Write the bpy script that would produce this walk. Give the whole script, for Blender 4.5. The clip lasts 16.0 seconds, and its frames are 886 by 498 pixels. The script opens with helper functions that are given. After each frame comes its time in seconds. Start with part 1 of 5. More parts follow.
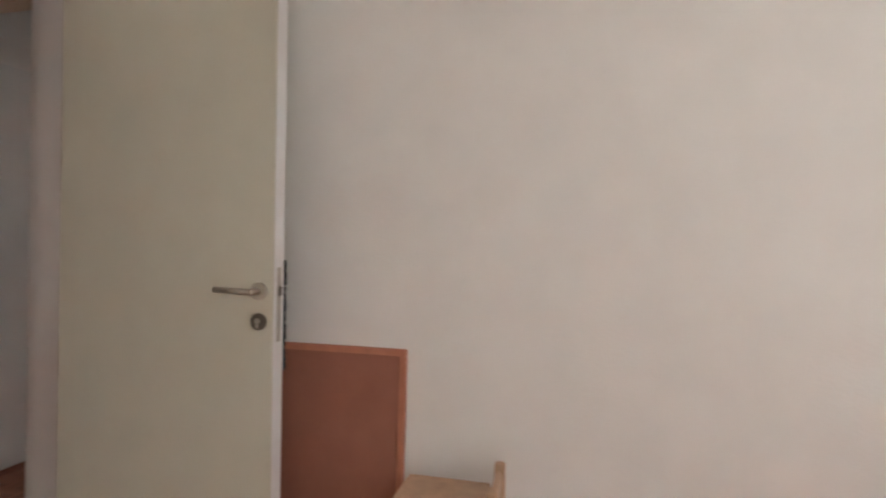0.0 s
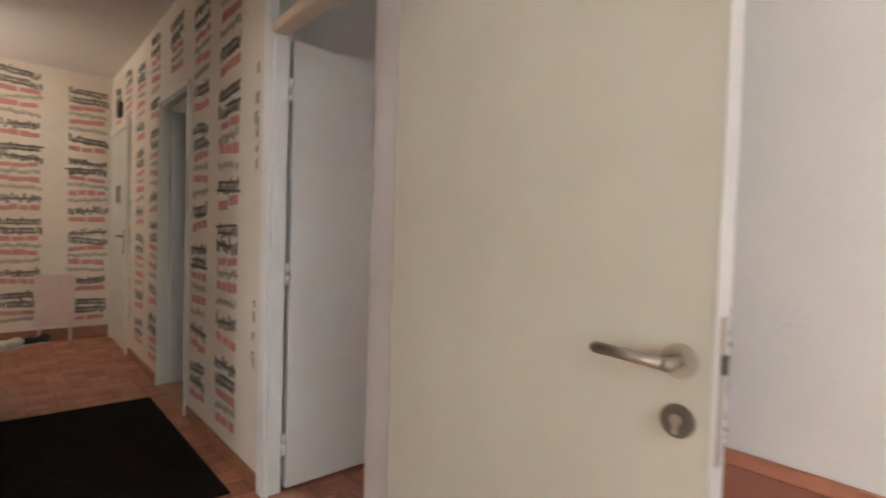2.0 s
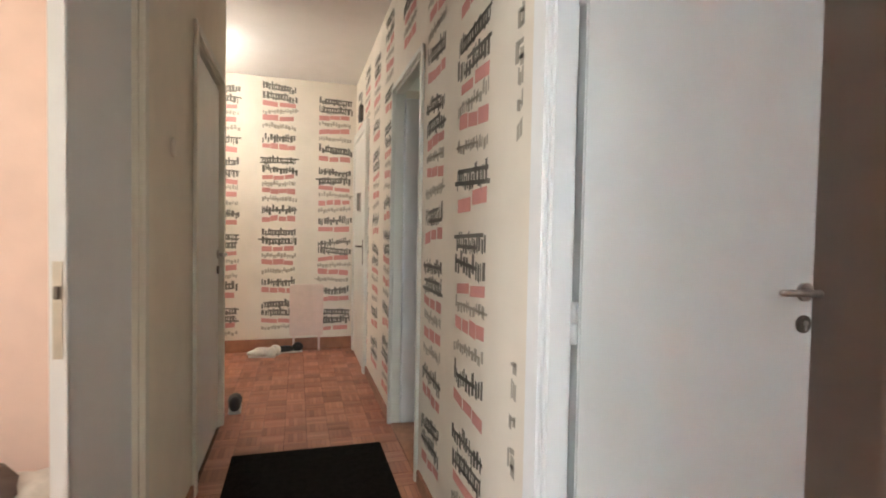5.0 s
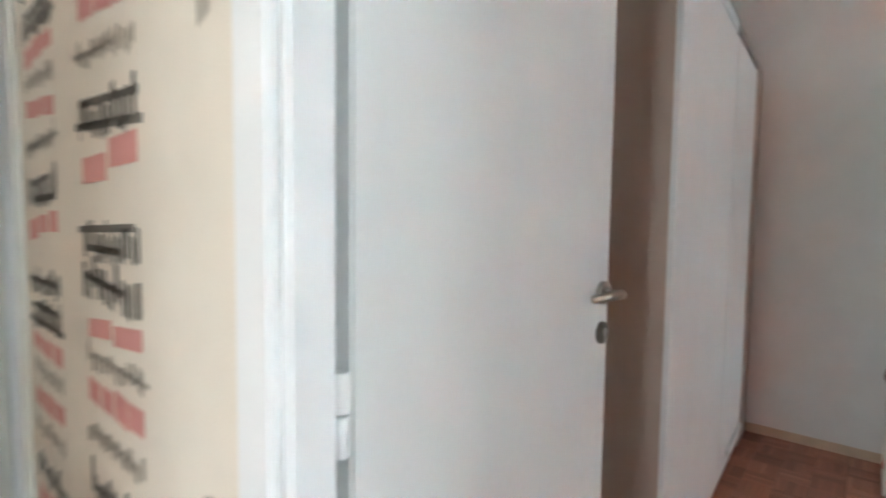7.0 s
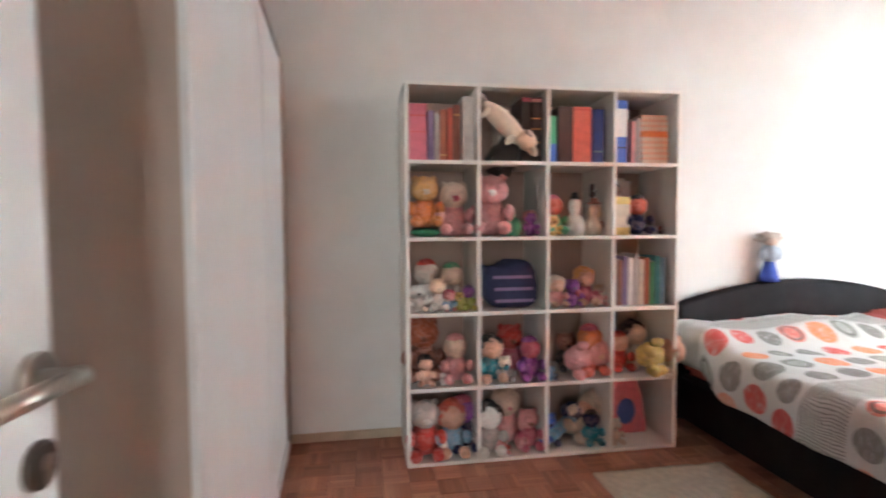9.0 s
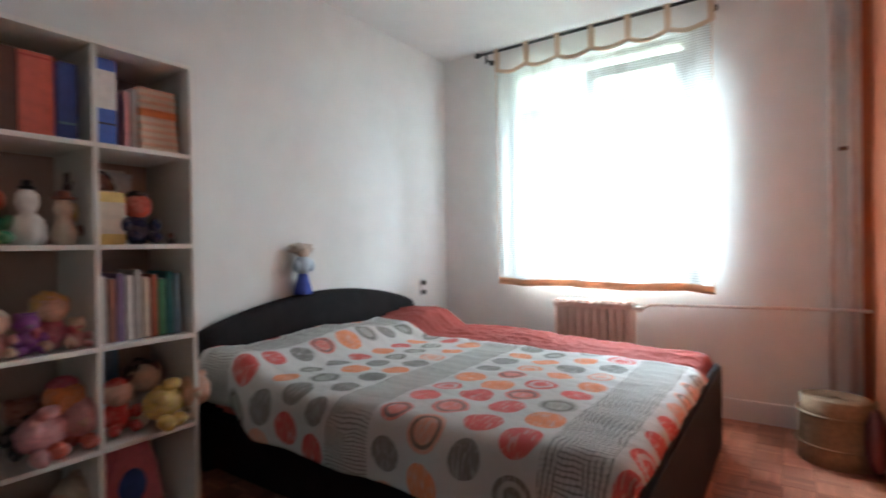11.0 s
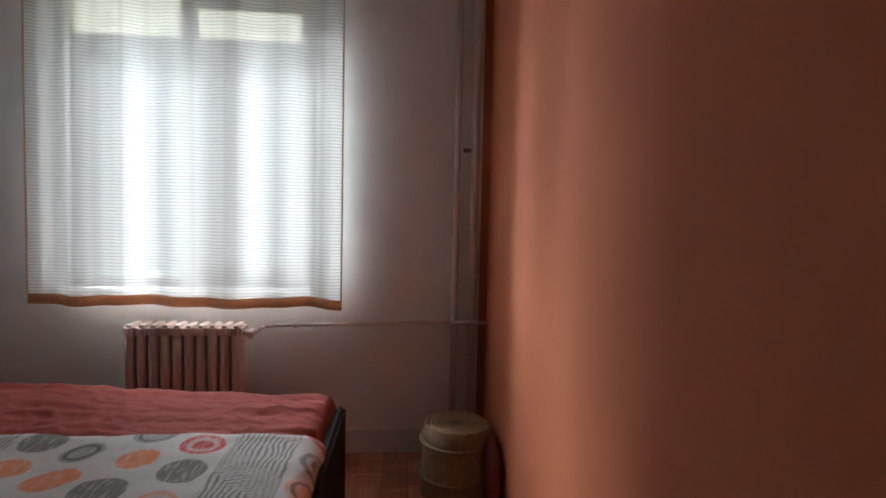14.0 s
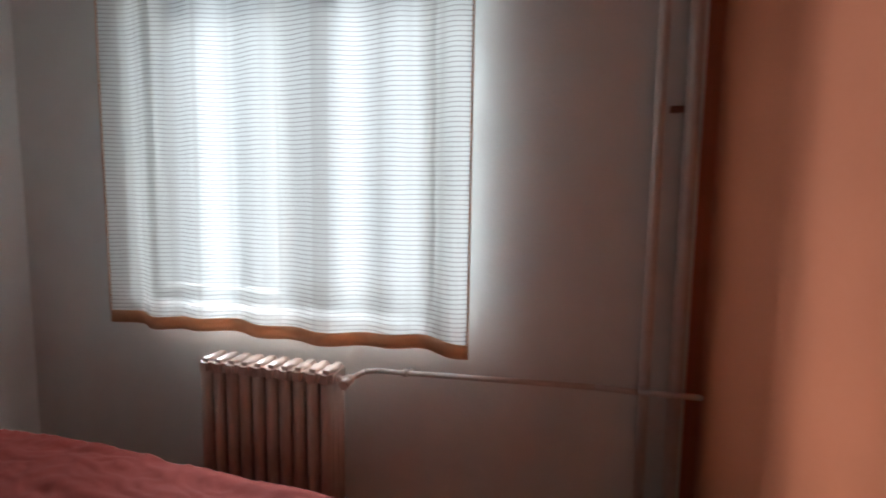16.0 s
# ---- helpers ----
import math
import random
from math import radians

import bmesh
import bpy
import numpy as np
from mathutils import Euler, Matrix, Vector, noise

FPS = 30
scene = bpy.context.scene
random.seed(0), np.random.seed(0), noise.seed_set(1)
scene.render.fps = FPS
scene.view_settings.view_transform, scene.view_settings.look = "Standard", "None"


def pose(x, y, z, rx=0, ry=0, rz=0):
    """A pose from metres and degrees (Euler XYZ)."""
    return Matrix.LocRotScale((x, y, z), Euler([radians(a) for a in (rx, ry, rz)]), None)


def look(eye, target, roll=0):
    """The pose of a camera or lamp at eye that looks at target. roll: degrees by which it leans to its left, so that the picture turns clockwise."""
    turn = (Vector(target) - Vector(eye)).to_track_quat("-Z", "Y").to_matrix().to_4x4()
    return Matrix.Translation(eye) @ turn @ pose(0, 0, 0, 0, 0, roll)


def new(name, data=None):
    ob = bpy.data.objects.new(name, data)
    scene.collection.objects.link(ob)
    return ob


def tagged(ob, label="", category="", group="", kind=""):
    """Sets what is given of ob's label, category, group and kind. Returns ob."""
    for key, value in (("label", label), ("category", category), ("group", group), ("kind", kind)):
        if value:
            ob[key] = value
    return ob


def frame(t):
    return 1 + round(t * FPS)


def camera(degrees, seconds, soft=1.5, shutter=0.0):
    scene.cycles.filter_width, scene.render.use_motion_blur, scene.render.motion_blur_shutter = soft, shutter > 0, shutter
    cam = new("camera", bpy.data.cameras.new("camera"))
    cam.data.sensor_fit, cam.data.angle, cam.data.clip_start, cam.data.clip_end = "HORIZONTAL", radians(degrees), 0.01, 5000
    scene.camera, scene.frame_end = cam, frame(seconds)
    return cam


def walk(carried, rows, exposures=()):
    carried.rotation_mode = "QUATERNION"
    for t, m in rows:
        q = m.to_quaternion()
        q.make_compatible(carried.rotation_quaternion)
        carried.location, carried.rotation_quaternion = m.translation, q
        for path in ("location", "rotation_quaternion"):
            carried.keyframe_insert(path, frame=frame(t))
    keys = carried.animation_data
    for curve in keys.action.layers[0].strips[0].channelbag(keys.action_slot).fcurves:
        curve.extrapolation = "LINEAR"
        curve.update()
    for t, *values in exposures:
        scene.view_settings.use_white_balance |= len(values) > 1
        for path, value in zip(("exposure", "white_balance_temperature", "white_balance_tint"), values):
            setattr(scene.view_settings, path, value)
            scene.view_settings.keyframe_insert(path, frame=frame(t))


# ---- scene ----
cam = camera(82.7, 16.0, soft=1.8, shutter=0.5)
PATH = [
    (0, (-1.431, -2.121, 1.134), (0.517, -1.666, 1.132), 0.9),
    (0.5, (-1.223, -2.092, 1.19), (0.582, -1.232, 1.121), 2.7),
    (1, (-1.061, -1.978, 1.18), (0.567, -0.818, 1.114), 1.7),
    (1.5, (-0.942, -1.761, 1.175), (0.54, -0.419, 1.124), 2.1),
    (2, (-0.871, -1.581, 1.178), (0.45, -0.08, 1.116), 1.8),
    (2.5, (-0.763, -1.45, 1.17), (0.274, 0.259, 1.107), 1.5),
    (3, (-0.701, -1.298, 1.166), (0.044, 0.557, 1.112), 1.6),
    (3.5, (-0.67, -1.124, 1.17), (-0.16, 0.809, 1.114), 1.4),
    (6, (-0.476, -0.236, 1.196), (0.243, 1.628, 1.101), -0.0),
    (6.5, (-0.414, -0.119, 1.195), (0.726, 1.522, 1.103), -0.1),
    (7, (-0.281, 0.07, 1.209), (1.229, 1.376, 1.081), 0.7),
    (7.5, (-0.136, 0.107, 1.202), (1.594, 1.104, 1.09), -0.2),
    (8, (0.003, 0.146, 1.206), (1.904, 0.757, 1.091), 0.2),
    (8.5, (0.152, 0.219, 1.2), (2.145, 0.34, 1.096), -0.4),
    (9, (0.235, 0.199, 1.199), (2.208, -0.113, 1.094), -0.3),
    (9.5, (0.384, 0.094, 1.243), (2.256, -0.598, 1.108), -0.6),
    (10, (0.461, -0.083, 1.199), (2.179, -1.103, 1.106), -1.1),
    (12.5, (0.691, -0.533, 1.07), (0.824, -2.529, 1.065), 0.3),
    (13, (0.639, -0.739, 1.134), (0.617, -2.739, 1.103), 0.3),
    (13.5, (0.713, -0.997, 1.12), (0.562, -2.991, 1.078), 0.6),
    (14, (0.655, -1.21, 1.22), (0.506, -3.202, 1.12), 1.2),
    (14.5, (0.594, -1.476, 1.221), (0.533, -3.473, 1.128), 1.3),
    (15, (0.577, -1.689, 1.279), (0.628, -3.682, 1.128), 1.6),
    (15.5, (0.637, -1.917, 1.28), (0.821, -3.902, 1.122), 1.6),
    (16, (0.656, -2.108, 1.32), (1.134, -4.039, 1.118), 0.8),
]
walk(cam, [(t, look(*p)) for t, *p in PATH], exposures=((0.0, -0.5, 6850, 15), (1.5, -0.05, 6800, 15), (2.5, 0.5, 6700, 12), (3.5, 0.85, 6500, 9), (6.0, 1.4, 5950, 3), (7.0, 1.55, 5750, 1), (8.0, 1.75, 5900, 3), (9.0, 1.95, 6000, 5), (10.0, 1.8, 5850, 1), (12.3, -1.2, 5700, 7), (13.0, -1.25, 5900, 12), (14.0, -1.25, 6500, 15), (16.0, -1.3, 6350, 14)))

# ---- world and light ----
world = bpy.data.worlds.new("sky")
scene.world = world
world.use_nodes = True
wn = world.node_tree
sky = wn.nodes.new("ShaderNodeTexSky")
sky.sky_type = "NISHITA"
sky.sun_disc = False
sky.sun_elevation, sky.sun_rotation = radians(57), radians(20)
wn.links.new(sky.outputs[0], wn.nodes["Background"].inputs[0])
wn.nodes["Background"].inputs[1].default_value = 0.15


def sun_lamp():
    ld = bpy.data.lights.new("sun", "SUN")
    ld.energy, ld.angle, ld.color = 3.3, radians(12), (1, 0.96, 0.9)
    ob = new("sun", ld)
    ob.matrix_world = pose(0, 0, 20, 33, 0, -20)


def daylight_lamp(x, y, z, w, h, rx, rz, watts, color):
    """An added area lamp that stands in for daylight through a window."""
    ld = bpy.data.lights.new("added_daylight", "AREA")
    ld.shape, ld.size, ld.size_y, ld.energy, ld.color = "RECTANGLE", w, h, watts, color
    ob = new("added_daylight", ld)
    ob.matrix_world = pose(x, y, z, rx, 0, rz)


sun_lamp()
# area lamps added outside, kept out of view, in place of skylight through the bedroom window
daylight_lamp(1.74, -8.6, 5.6, 8.0, 2.4, 50, 0, 900, (0.83, 0.94, 1.0))
daylight_lamp(-0.4, -9.0, 2.9, 3.4, 3.2, 84, -23, 550, (0.83, 0.94, 1.0))
daylight_lamp(-6.0, -9.0, 3.0, 8.0, 4.0, 82, -50, 150, (0.83, 0.94, 1.0))
daylight_lamp(8.8, -9.25, 3.0, 1.2, 4.0, 82, 51, 5800, (0.83, 0.94, 1.0))
daylight_lamp(7.6, -9.6, 7.2, 3.0, 2.0, 60, 47, 11000, (0.83, 0.94, 1.0))
def room_lamp(x, y, z, r, watts, color):
    """The bulb in a ceiling lamp."""
    ld = bpy.data.lights.new("lamp_bulb", "POINT")
    ld.shadow_soft_size, ld.energy, ld.color = r, watts, color
    new("lamp_bulb", ld).location = (x, y, z)


room_lamp(-1.5, 3.75, 2.42, 0.06, 11, (1.0, 0.93, 0.87))
# lamps in made-up, unseen windows of the next room and the side room
daylight_lamp(1.66, 3.1, 1.5, 1.2, 1.2, 90, 90, 1.5, (1.0, 0.95, 0.85))
daylight_lamp(-3.15, 0.5, 1.5, 1.2, 1.3, 90, -90, 22, (1.0, 0.95, 0.88))
daylight_lamp(-1.3, -3.83, 1.65, 1.3, 1.45, 90, 0, 11, (1.0, 0.87, 0.74))

# ---- materials ----
def mat(name, color, rough=0.6, metal=0.0, var=0.06, scale=6.0, bump=0.05, bscale=60.0, spec=0.5, dirt=0.0, obvar=0.0):
    """A painted or plain surface: broad mottling, fine grain, relief, some dirt."""
    m = bpy.data.materials.new(name)
    m.use_nodes = True
    n, l = m.node_tree.nodes, m.node_tree.links
    b = n["Principled BSDF"]
    b.inputs["Roughness"].default_value, b.inputs["Metallic"].default_value = rough, metal
    b.inputs["Specular IOR Level"].default_value = spec
    tc = n.new("ShaderNodeTexCoord")
    n1 = n.new("ShaderNodeTexNoise")
    n1.inputs["Scale"].default_value, n1.inputs["Detail"].default_value = scale, 5
    l.new(tc.outputs["Object"], n1.inputs["Vector"])
    mr = n.new("ShaderNodeMapRange")
    mr.inputs["From Min"].default_value, mr.inputs["From Max"].default_value = 0.3, 0.7
    mr.inputs["To Min"].default_value, mr.inputs["To Max"].default_value = 1 - var, 1 + var
    l.new(n1.outputs["Fac"], mr.inputs["Value"])
    hs = n.new("ShaderNodeHueSaturation")
    hs.inputs["Color"].default_value = (*color, 1)
    l.new(mr.outputs[0], hs.inputs["Value"])
    out = hs.outputs[0]
    if obvar:
        oi = n.new("ShaderNodeObjectInfo")
        m2 = n.new("ShaderNodeMapRange")
        m2.inputs["To Min"].default_value, m2.inputs["To Max"].default_value = 1 - obvar, 1 + obvar
        l.new(oi.outputs["Random"], m2.inputs["Value"])
        h2 = n.new("ShaderNodeHueSaturation")
        l.new(out, h2.inputs["Color"])
        l.new(m2.outputs[0], h2.inputs["Value"])
        out = h2.outputs[0]
    if dirt:
        n3 = n.new("ShaderNodeTexNoise")
        n3.inputs["Scale"].default_value, n3.inputs["Detail"].default_value = 2.3, 8
        l.new(tc.outputs["Object"], n3.inputs["Vector"])
        m3 = n.new("ShaderNodeMapRange")
        m3.inputs["From Min"].default_value, m3.inputs["From Max"].default_value, m3.inputs["To Max"].default_value = 0.56, 0.75, dirt
        l.new(n3.outputs["Fac"], m3.inputs["Value"])
        mx = n.new("ShaderNodeMixRGB")
        mx.inputs["Color2"].default_value = (color[0] * 0.55, color[1] * 0.5, color[2] * 0.42, 1)
        l.new(m3.outputs[0], mx.inputs["Fac"])
        l.new(out, mx.inputs["Color1"])
        out = mx.outputs[0]
    l.new(out, b.inputs["Base Color"])
    n2 = n.new("ShaderNodeTexNoise")
    n2.inputs["Scale"].default_value, n2.inputs["Detail"].default_value = bscale, 4
    l.new(tc.outputs["Object"], n2.inputs["Vector"])
    bp = n.new("ShaderNodeBump")
    bp.inputs["Strength"].default_value, bp.inputs["Distance"].default_value = bump, 0.01
    l.new(n2.outputs["Fac"], bp.inputs["Height"])
    l.new(bp.outputs[0], b.inputs["Normal"])
    rr = n.new("ShaderNodeMapRange")
    rr.inputs["To Min"].default_value, rr.inputs["To Max"].default_value = max(0.02, rough - 0.1), min(1, rough + 0.1)
    l.new(n2.outputs["Fac"], rr.inputs["Value"])
    l.new(rr.outputs[0], b.inputs["Roughness"])
    return m


M_WHITE_WALL = mat("white_wall", (0.81, 0.80, 0.775), 0.9, var=0.025, bump=0.12, bscale=90, dirt=0.06)
M_CREAM_WALL = mat("cream_wall", (0.78, 0.71, 0.58), 0.9, var=0.03, bump=0.12, bscale=90, dirt=0.12)
M_SALMON = mat("salmon_wall", (0.565, 0.162, 0.069), 0.85, var=0.05, scale=2.5, bump=0.05, bscale=80, dirt=0.15)
M_CEIL = mat("ceiling_paint", (0.80, 0.77, 0.74), 0.9, var=0.02, bump=0.1)
M_PAPER = mat("wallpaper", (0.76, 0.69, 0.595), 0.8, var=0.03, bump=0.1, bscale=150, dirt=0.1)
M_FRAME = mat("frame_paint", (0.76, 0.76, 0.76), 0.4, var=0.03, bump=0.08, bscale=30, dirt=0.1)
M_DOOR = mat("door_paint", (0.68, 0.67, 0.61), 0.42, var=0.025, bump=0.08, bscale=25, dirt=0.08)
M_DOOR1 = mat("door_paint_olive", (0.61, 0.595, 0.50), 0.42, var=0.025, bump=0.08, bscale=25, dirt=0.08)
M_DOOR2 = mat("door_paint_white", (0.72, 0.73, 0.72), 0.42, var=0.025, bump=0.08, bscale=25, dirt=0.06)
M_SHELF = mat("shelf_laminate", (0.86, 0.84, 0.79), 0.5, var=0.03, bump=0.05, dirt=0.08)
M_WARD = mat("wardrobe_laminate", (0.76, 0.77, 0.77), 0.4, var=0.02, bump=0.04)
M_STEEL = mat("brushed_steel", (0.48, 0.45, 0.40), 0.32, 1.0, var=0.08, scale=30)
M_DARKSTEEL = mat("dark_steel", (0.18, 0.16, 0.14), 0.4, 0.9, var=0.1, scale=30)
M_BLACK = mat("black_paint", (0.015, 0.012, 0.012), 0.45, var=0.2)
M_LEATHER = mat("dark_leatherette", (0.013, 0.009, 0.010), 0.7, var=0.25, scale=12, bump=0.2, bscale=200, spec=0.15)
M_SHEET = mat("coral_sheet", (0.35, 0.063, 0.05), 0.9, var=0.1, scale=9, bump=0.3, bscale=300)
M_BOARD = mat("brown_board", (0.33, 0.13, 0.085), 0.7, var=0.07, scale=8)
M_EDGE = mat("orange_edge_wood", (0.50, 0.20, 0.12), 0.5, var=0.1, scale=20)
M_SKIRT = mat("wood_skirting", (0.33, 0.15, 0.085), 0.5, var=0.15, scale=14)
M_SKIRT_LIGHT = mat("light_skirting", (0.60, 0.46, 0.33), 0.5, var=0.1, scale=14)
M_PIPE = mat("pipe_paint", (0.72, 0.62, 0.57), 0.4, var=0.06, scale=12, bump=0.1, dirt=0.2)
M_RAD = mat("radiator_paint", (0.70, 0.55, 0.48), 0.4, var=0.05, scale=12, bump=0.15, dirt=0.2)
M_MAT = mat("black_mat_pile", (0.012, 0.009, 0.007), 1.0, var=0.4, scale=40, bump=0.6, bscale=500, spec=0.1)
M_RUG = mat("pale_rug_pile", (0.60, 0.53, 0.43), 1.0, var=0.12, scale=30, bump=0.6, bscale=300, spec=0.1)
M_ROLL = mat("jute_roll", (0.28, 0.18, 0.105), 0.95, var=0.2, scale=40, bump=0.6, bscale=220)
M_BAG = mat("dark_red_cloth", (0.14, 0.025, 0.02), 0.9, var=0.2)
M_WOOD_THRESH = mat("threshold_wood", (0.40, 0.20, 0.12), 0.45, var=0.15, scale=20)


def rgb_mix(n, l, fac, a, b):
    mx = n.new("ShaderNodeMixRGB")
    for k, v in ((0, fac), (1, a), (2, b)):
        if hasattr(v, "is_linked"):
            l.new(v, mx.inputs[k])
        else:
            mx.inputs[k].default_value = v if k == 0 else (*v, 1)
    return mx.outputs[0]


def calc(n, l, op, a, b=None, c=None):
    m = n.new("ShaderNodeMath")
    m.operation = op
    for k, v in enumerate((a, b, c)):
        if v is None:
            continue
        if hasattr(v, "is_linked"):
            l.new(v, m.inputs[k])
        else:
            m.inputs[k].default_value = v
    return m.outputs[0]


def parquet_material(name, island):
    """Oak-like finger parquet: each block of five fingers has its own tone."""
    m = bpy.data.materials.new(name)
    m.use_nodes = True
    n, l = m.node_tree.nodes, m.node_tree.links
    b = n["Principled BSDF"]
    rnd = n.new("ShaderNodeNewGeometry").outputs["Random Per Island"] if island else n.new("ShaderNodeObjectInfo").outputs["Random"]
    uv = n.new("ShaderNodeUVMap")
    sx = n.new("ShaderNodeSeparateXYZ")
    l.new(uv.outputs[0], sx.inputs[0])
    fing = calc(n, l, "FLOOR", calc(n, l, "MULTIPLY", sx.outputs[0], 5.0))
    wn_ = n.new("ShaderNodeTexWhiteNoise")
    wn_.noise_dimensions = "2D"
    cb = n.new("ShaderNodeCombineXYZ")
    l.new(fing, cb.inputs[0])
    l.new(calc(n, l, "MULTIPLY", rnd, 97.0), cb.inputs[1])
    l.new(cb.outputs[0], wn_.inputs["Vector"])
    ramp = n.new("ShaderNodeValToRGB")
    e = ramp.color_ramp.elements
    e[0].position, e[0].color = 0.0, (0.235, 0.085, 0.05, 1)
    e[1].position, e[1].color = 1.0, (0.62, 0.29, 0.18, 1)
    k = e.new(0.5)
    k.color = (0.435, 0.175, 0.108, 1)
    tone = calc(n, l, "ADD", calc(n, l, "MULTIPLY", rnd, 0.55), calc(n, l, "MULTIPLY", wn_.outputs[0], 0.45))
    l.new(tone, ramp.inputs[0])
    tc = n.new("ShaderNodeTexCoord")
    mp = n.new("ShaderNodeMapping")
    mp.inputs["Scale"].default_value = (60, 4, 1)
    l.new(uv.outputs[0], mp.inputs["Vector"])
    gr = n.new("ShaderNodeTexNoise")
    gr.inputs["Scale"].default_value, gr.inputs["Detail"].default_value = 1.0, 5
    l.new(mp.outputs[0], gr.inputs["Vector"])
    c = rgb_mix(n, l, calc(n, l, "MULTIPLY", gr.outputs["Fac"], 0.35), ramp.outputs[0], (0.16, 0.06, 0.03))
    fr = calc(n, l, "FRACT", calc(n, l, "MULTIPLY", sx.outputs[0], 5.0))
    edge = calc(n, l, "GREATER_THAN", calc(n, l, "ABSOLUTE", calc(n, l, "SUBTRACT", fr, 0.5)), 0.465)
    c = rgb_mix(n, l, calc(n, l, "MULTIPLY", edge, 0.6), c, (0.06, 0.025, 0.012))
    l.new(c, b.inputs["Base Color"])
    b.inputs["Roughness"].default_value = 0.38
    wr = n.new("ShaderNodeTexNoise")
    wr.inputs["Scale"].default_value = 5
    l.new(tc.outputs["Object"], wr.inputs["Vector"])
    r2 = n.new("ShaderNodeMapRange")
    r2.inputs["To Min"].default_value, r2.inputs["To Max"].default_value = 0.28, 0.55
    l.new(wr.outputs["Fac"], r2.inputs["Value"])
    l.new(r2.outputs[0], b.inputs["Roughness"])
    bp = n.new("ShaderNodeBump")
    bp.inputs["Strength"].default_value, bp.inputs["Distance"].default_value = 0.15, 0.003
    l.new(calc(n, l, "SUBTRACT", gr.outputs["Fac"], edge), bp.inputs["Height"])
    l.new(bp.outputs[0], b.inputs["Normal"])
    return m


M_PARQUET = parquet_material("parquet", False)
M_PARQUET_FAR = parquet_material("parquet_far", True)


def curtain_material():
    m = bpy.data.materials.new("striped_voile")
    m.use_nodes = True
    n, l = m.node_tree.nodes, m.node_tree.links
    n.remove(n["Principled BSDF"])
    out = n["Material Output"]
    tc = n.new("ShaderNodeTexCoord")
    sx = n.new("ShaderNodeSeparateXYZ")
    l.new(tc.outputs["Object"], sx.inputs[0])
    nz = n.new("ShaderNodeTexNoise")
    nz.inputs["Scale"].default_value = 7
    l.new(tc.outputs["Object"], nz.inputs["Vector"])
    zz = calc(n, l, "ADD", calc(n, l, "MULTIPLY", sx.outputs[2], 1 / 0.0158), calc(n, l, "MULTIPLY", nz.outputs["Fac"], 0.7))
    f = calc(n, l, "FRACT", zz)
    stripe = calc(n, l, "LESS_THAN", calc(n, l, "ABSOLUTE", calc(n, l, "SUBTRACT", f, 0.5)), 0.11)
    col = rgb_mix(n, l, stripe, (0.88, 0.91, 0.88), (0.38, 0.37, 0.35))
    pl = n.new("ShaderNodeTexNoise")           # vertical bands put the darkening of doubled folds into the colour
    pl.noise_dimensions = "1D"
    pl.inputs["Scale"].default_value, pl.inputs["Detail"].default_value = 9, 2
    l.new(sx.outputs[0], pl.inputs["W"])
    fold_shade = n.new("ShaderNodeMapRange")
    fold_shade.inputs["From Min"].default_value, fold_shade.inputs["From Max"].default_value, fold_shade.inputs["To Max"].default_value = 0.50, 0.64, 0.3
    l.new(pl.outputs["Fac"], fold_shade.inputs["Value"])
    col = rgb_mix(n, l, fold_shade.outputs[0], col, (0.40, 0.39, 0.36))
    d = n.new("ShaderNodeBsdfDiffuse")
    t = n.new("ShaderNodeBsdfTranslucent")
    tr = n.new("ShaderNodeBsdfTransparent")
    l.new(col, d.inputs[0])
    l.new(col, t.inputs[0])
    m1 = n.new("ShaderNodeMixShader")
    m1.inputs[0].default_value = 0.20
    l.new(d.outputs[0], m1.inputs[1])
    l.new(t.outputs[0], m1.inputs[2])
    m2 = n.new("ShaderNodeMixShader")
    l.new(calc(n, l, "MULTIPLY", calc(n, l, "SUBTRACT", 1.0, stripe), 0.27), m2.inputs[0])
    l.new(m1.outputs[0], m2.inputs[1])
    l.new(tr.outputs[0], m2.inputs[2])
    l.new(m2.outputs[0], out.inputs[0])
    return m


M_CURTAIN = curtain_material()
M_HEM = mat("curtain_hem", (0.60, 0.36, 0.23), 0.9, var=0.08, scale=30)
_n, _l = M_HEM.node_tree.nodes, M_HEM.node_tree.links
_t = _n.new("ShaderNodeBsdfTranslucent")
_t.inputs[0].default_value = (0.60, 0.36, 0.23, 1)
_m = _n.new("ShaderNodeMixShader")
_m.inputs[0].default_value = 0.3
_l.new(_n["Principled BSDF"].outputs[0], _m.inputs[1])
_l.new(_t.outputs[0], _m.inputs[2])
_l.new(_m.outputs[0], _n["Material Output"].inputs[0])


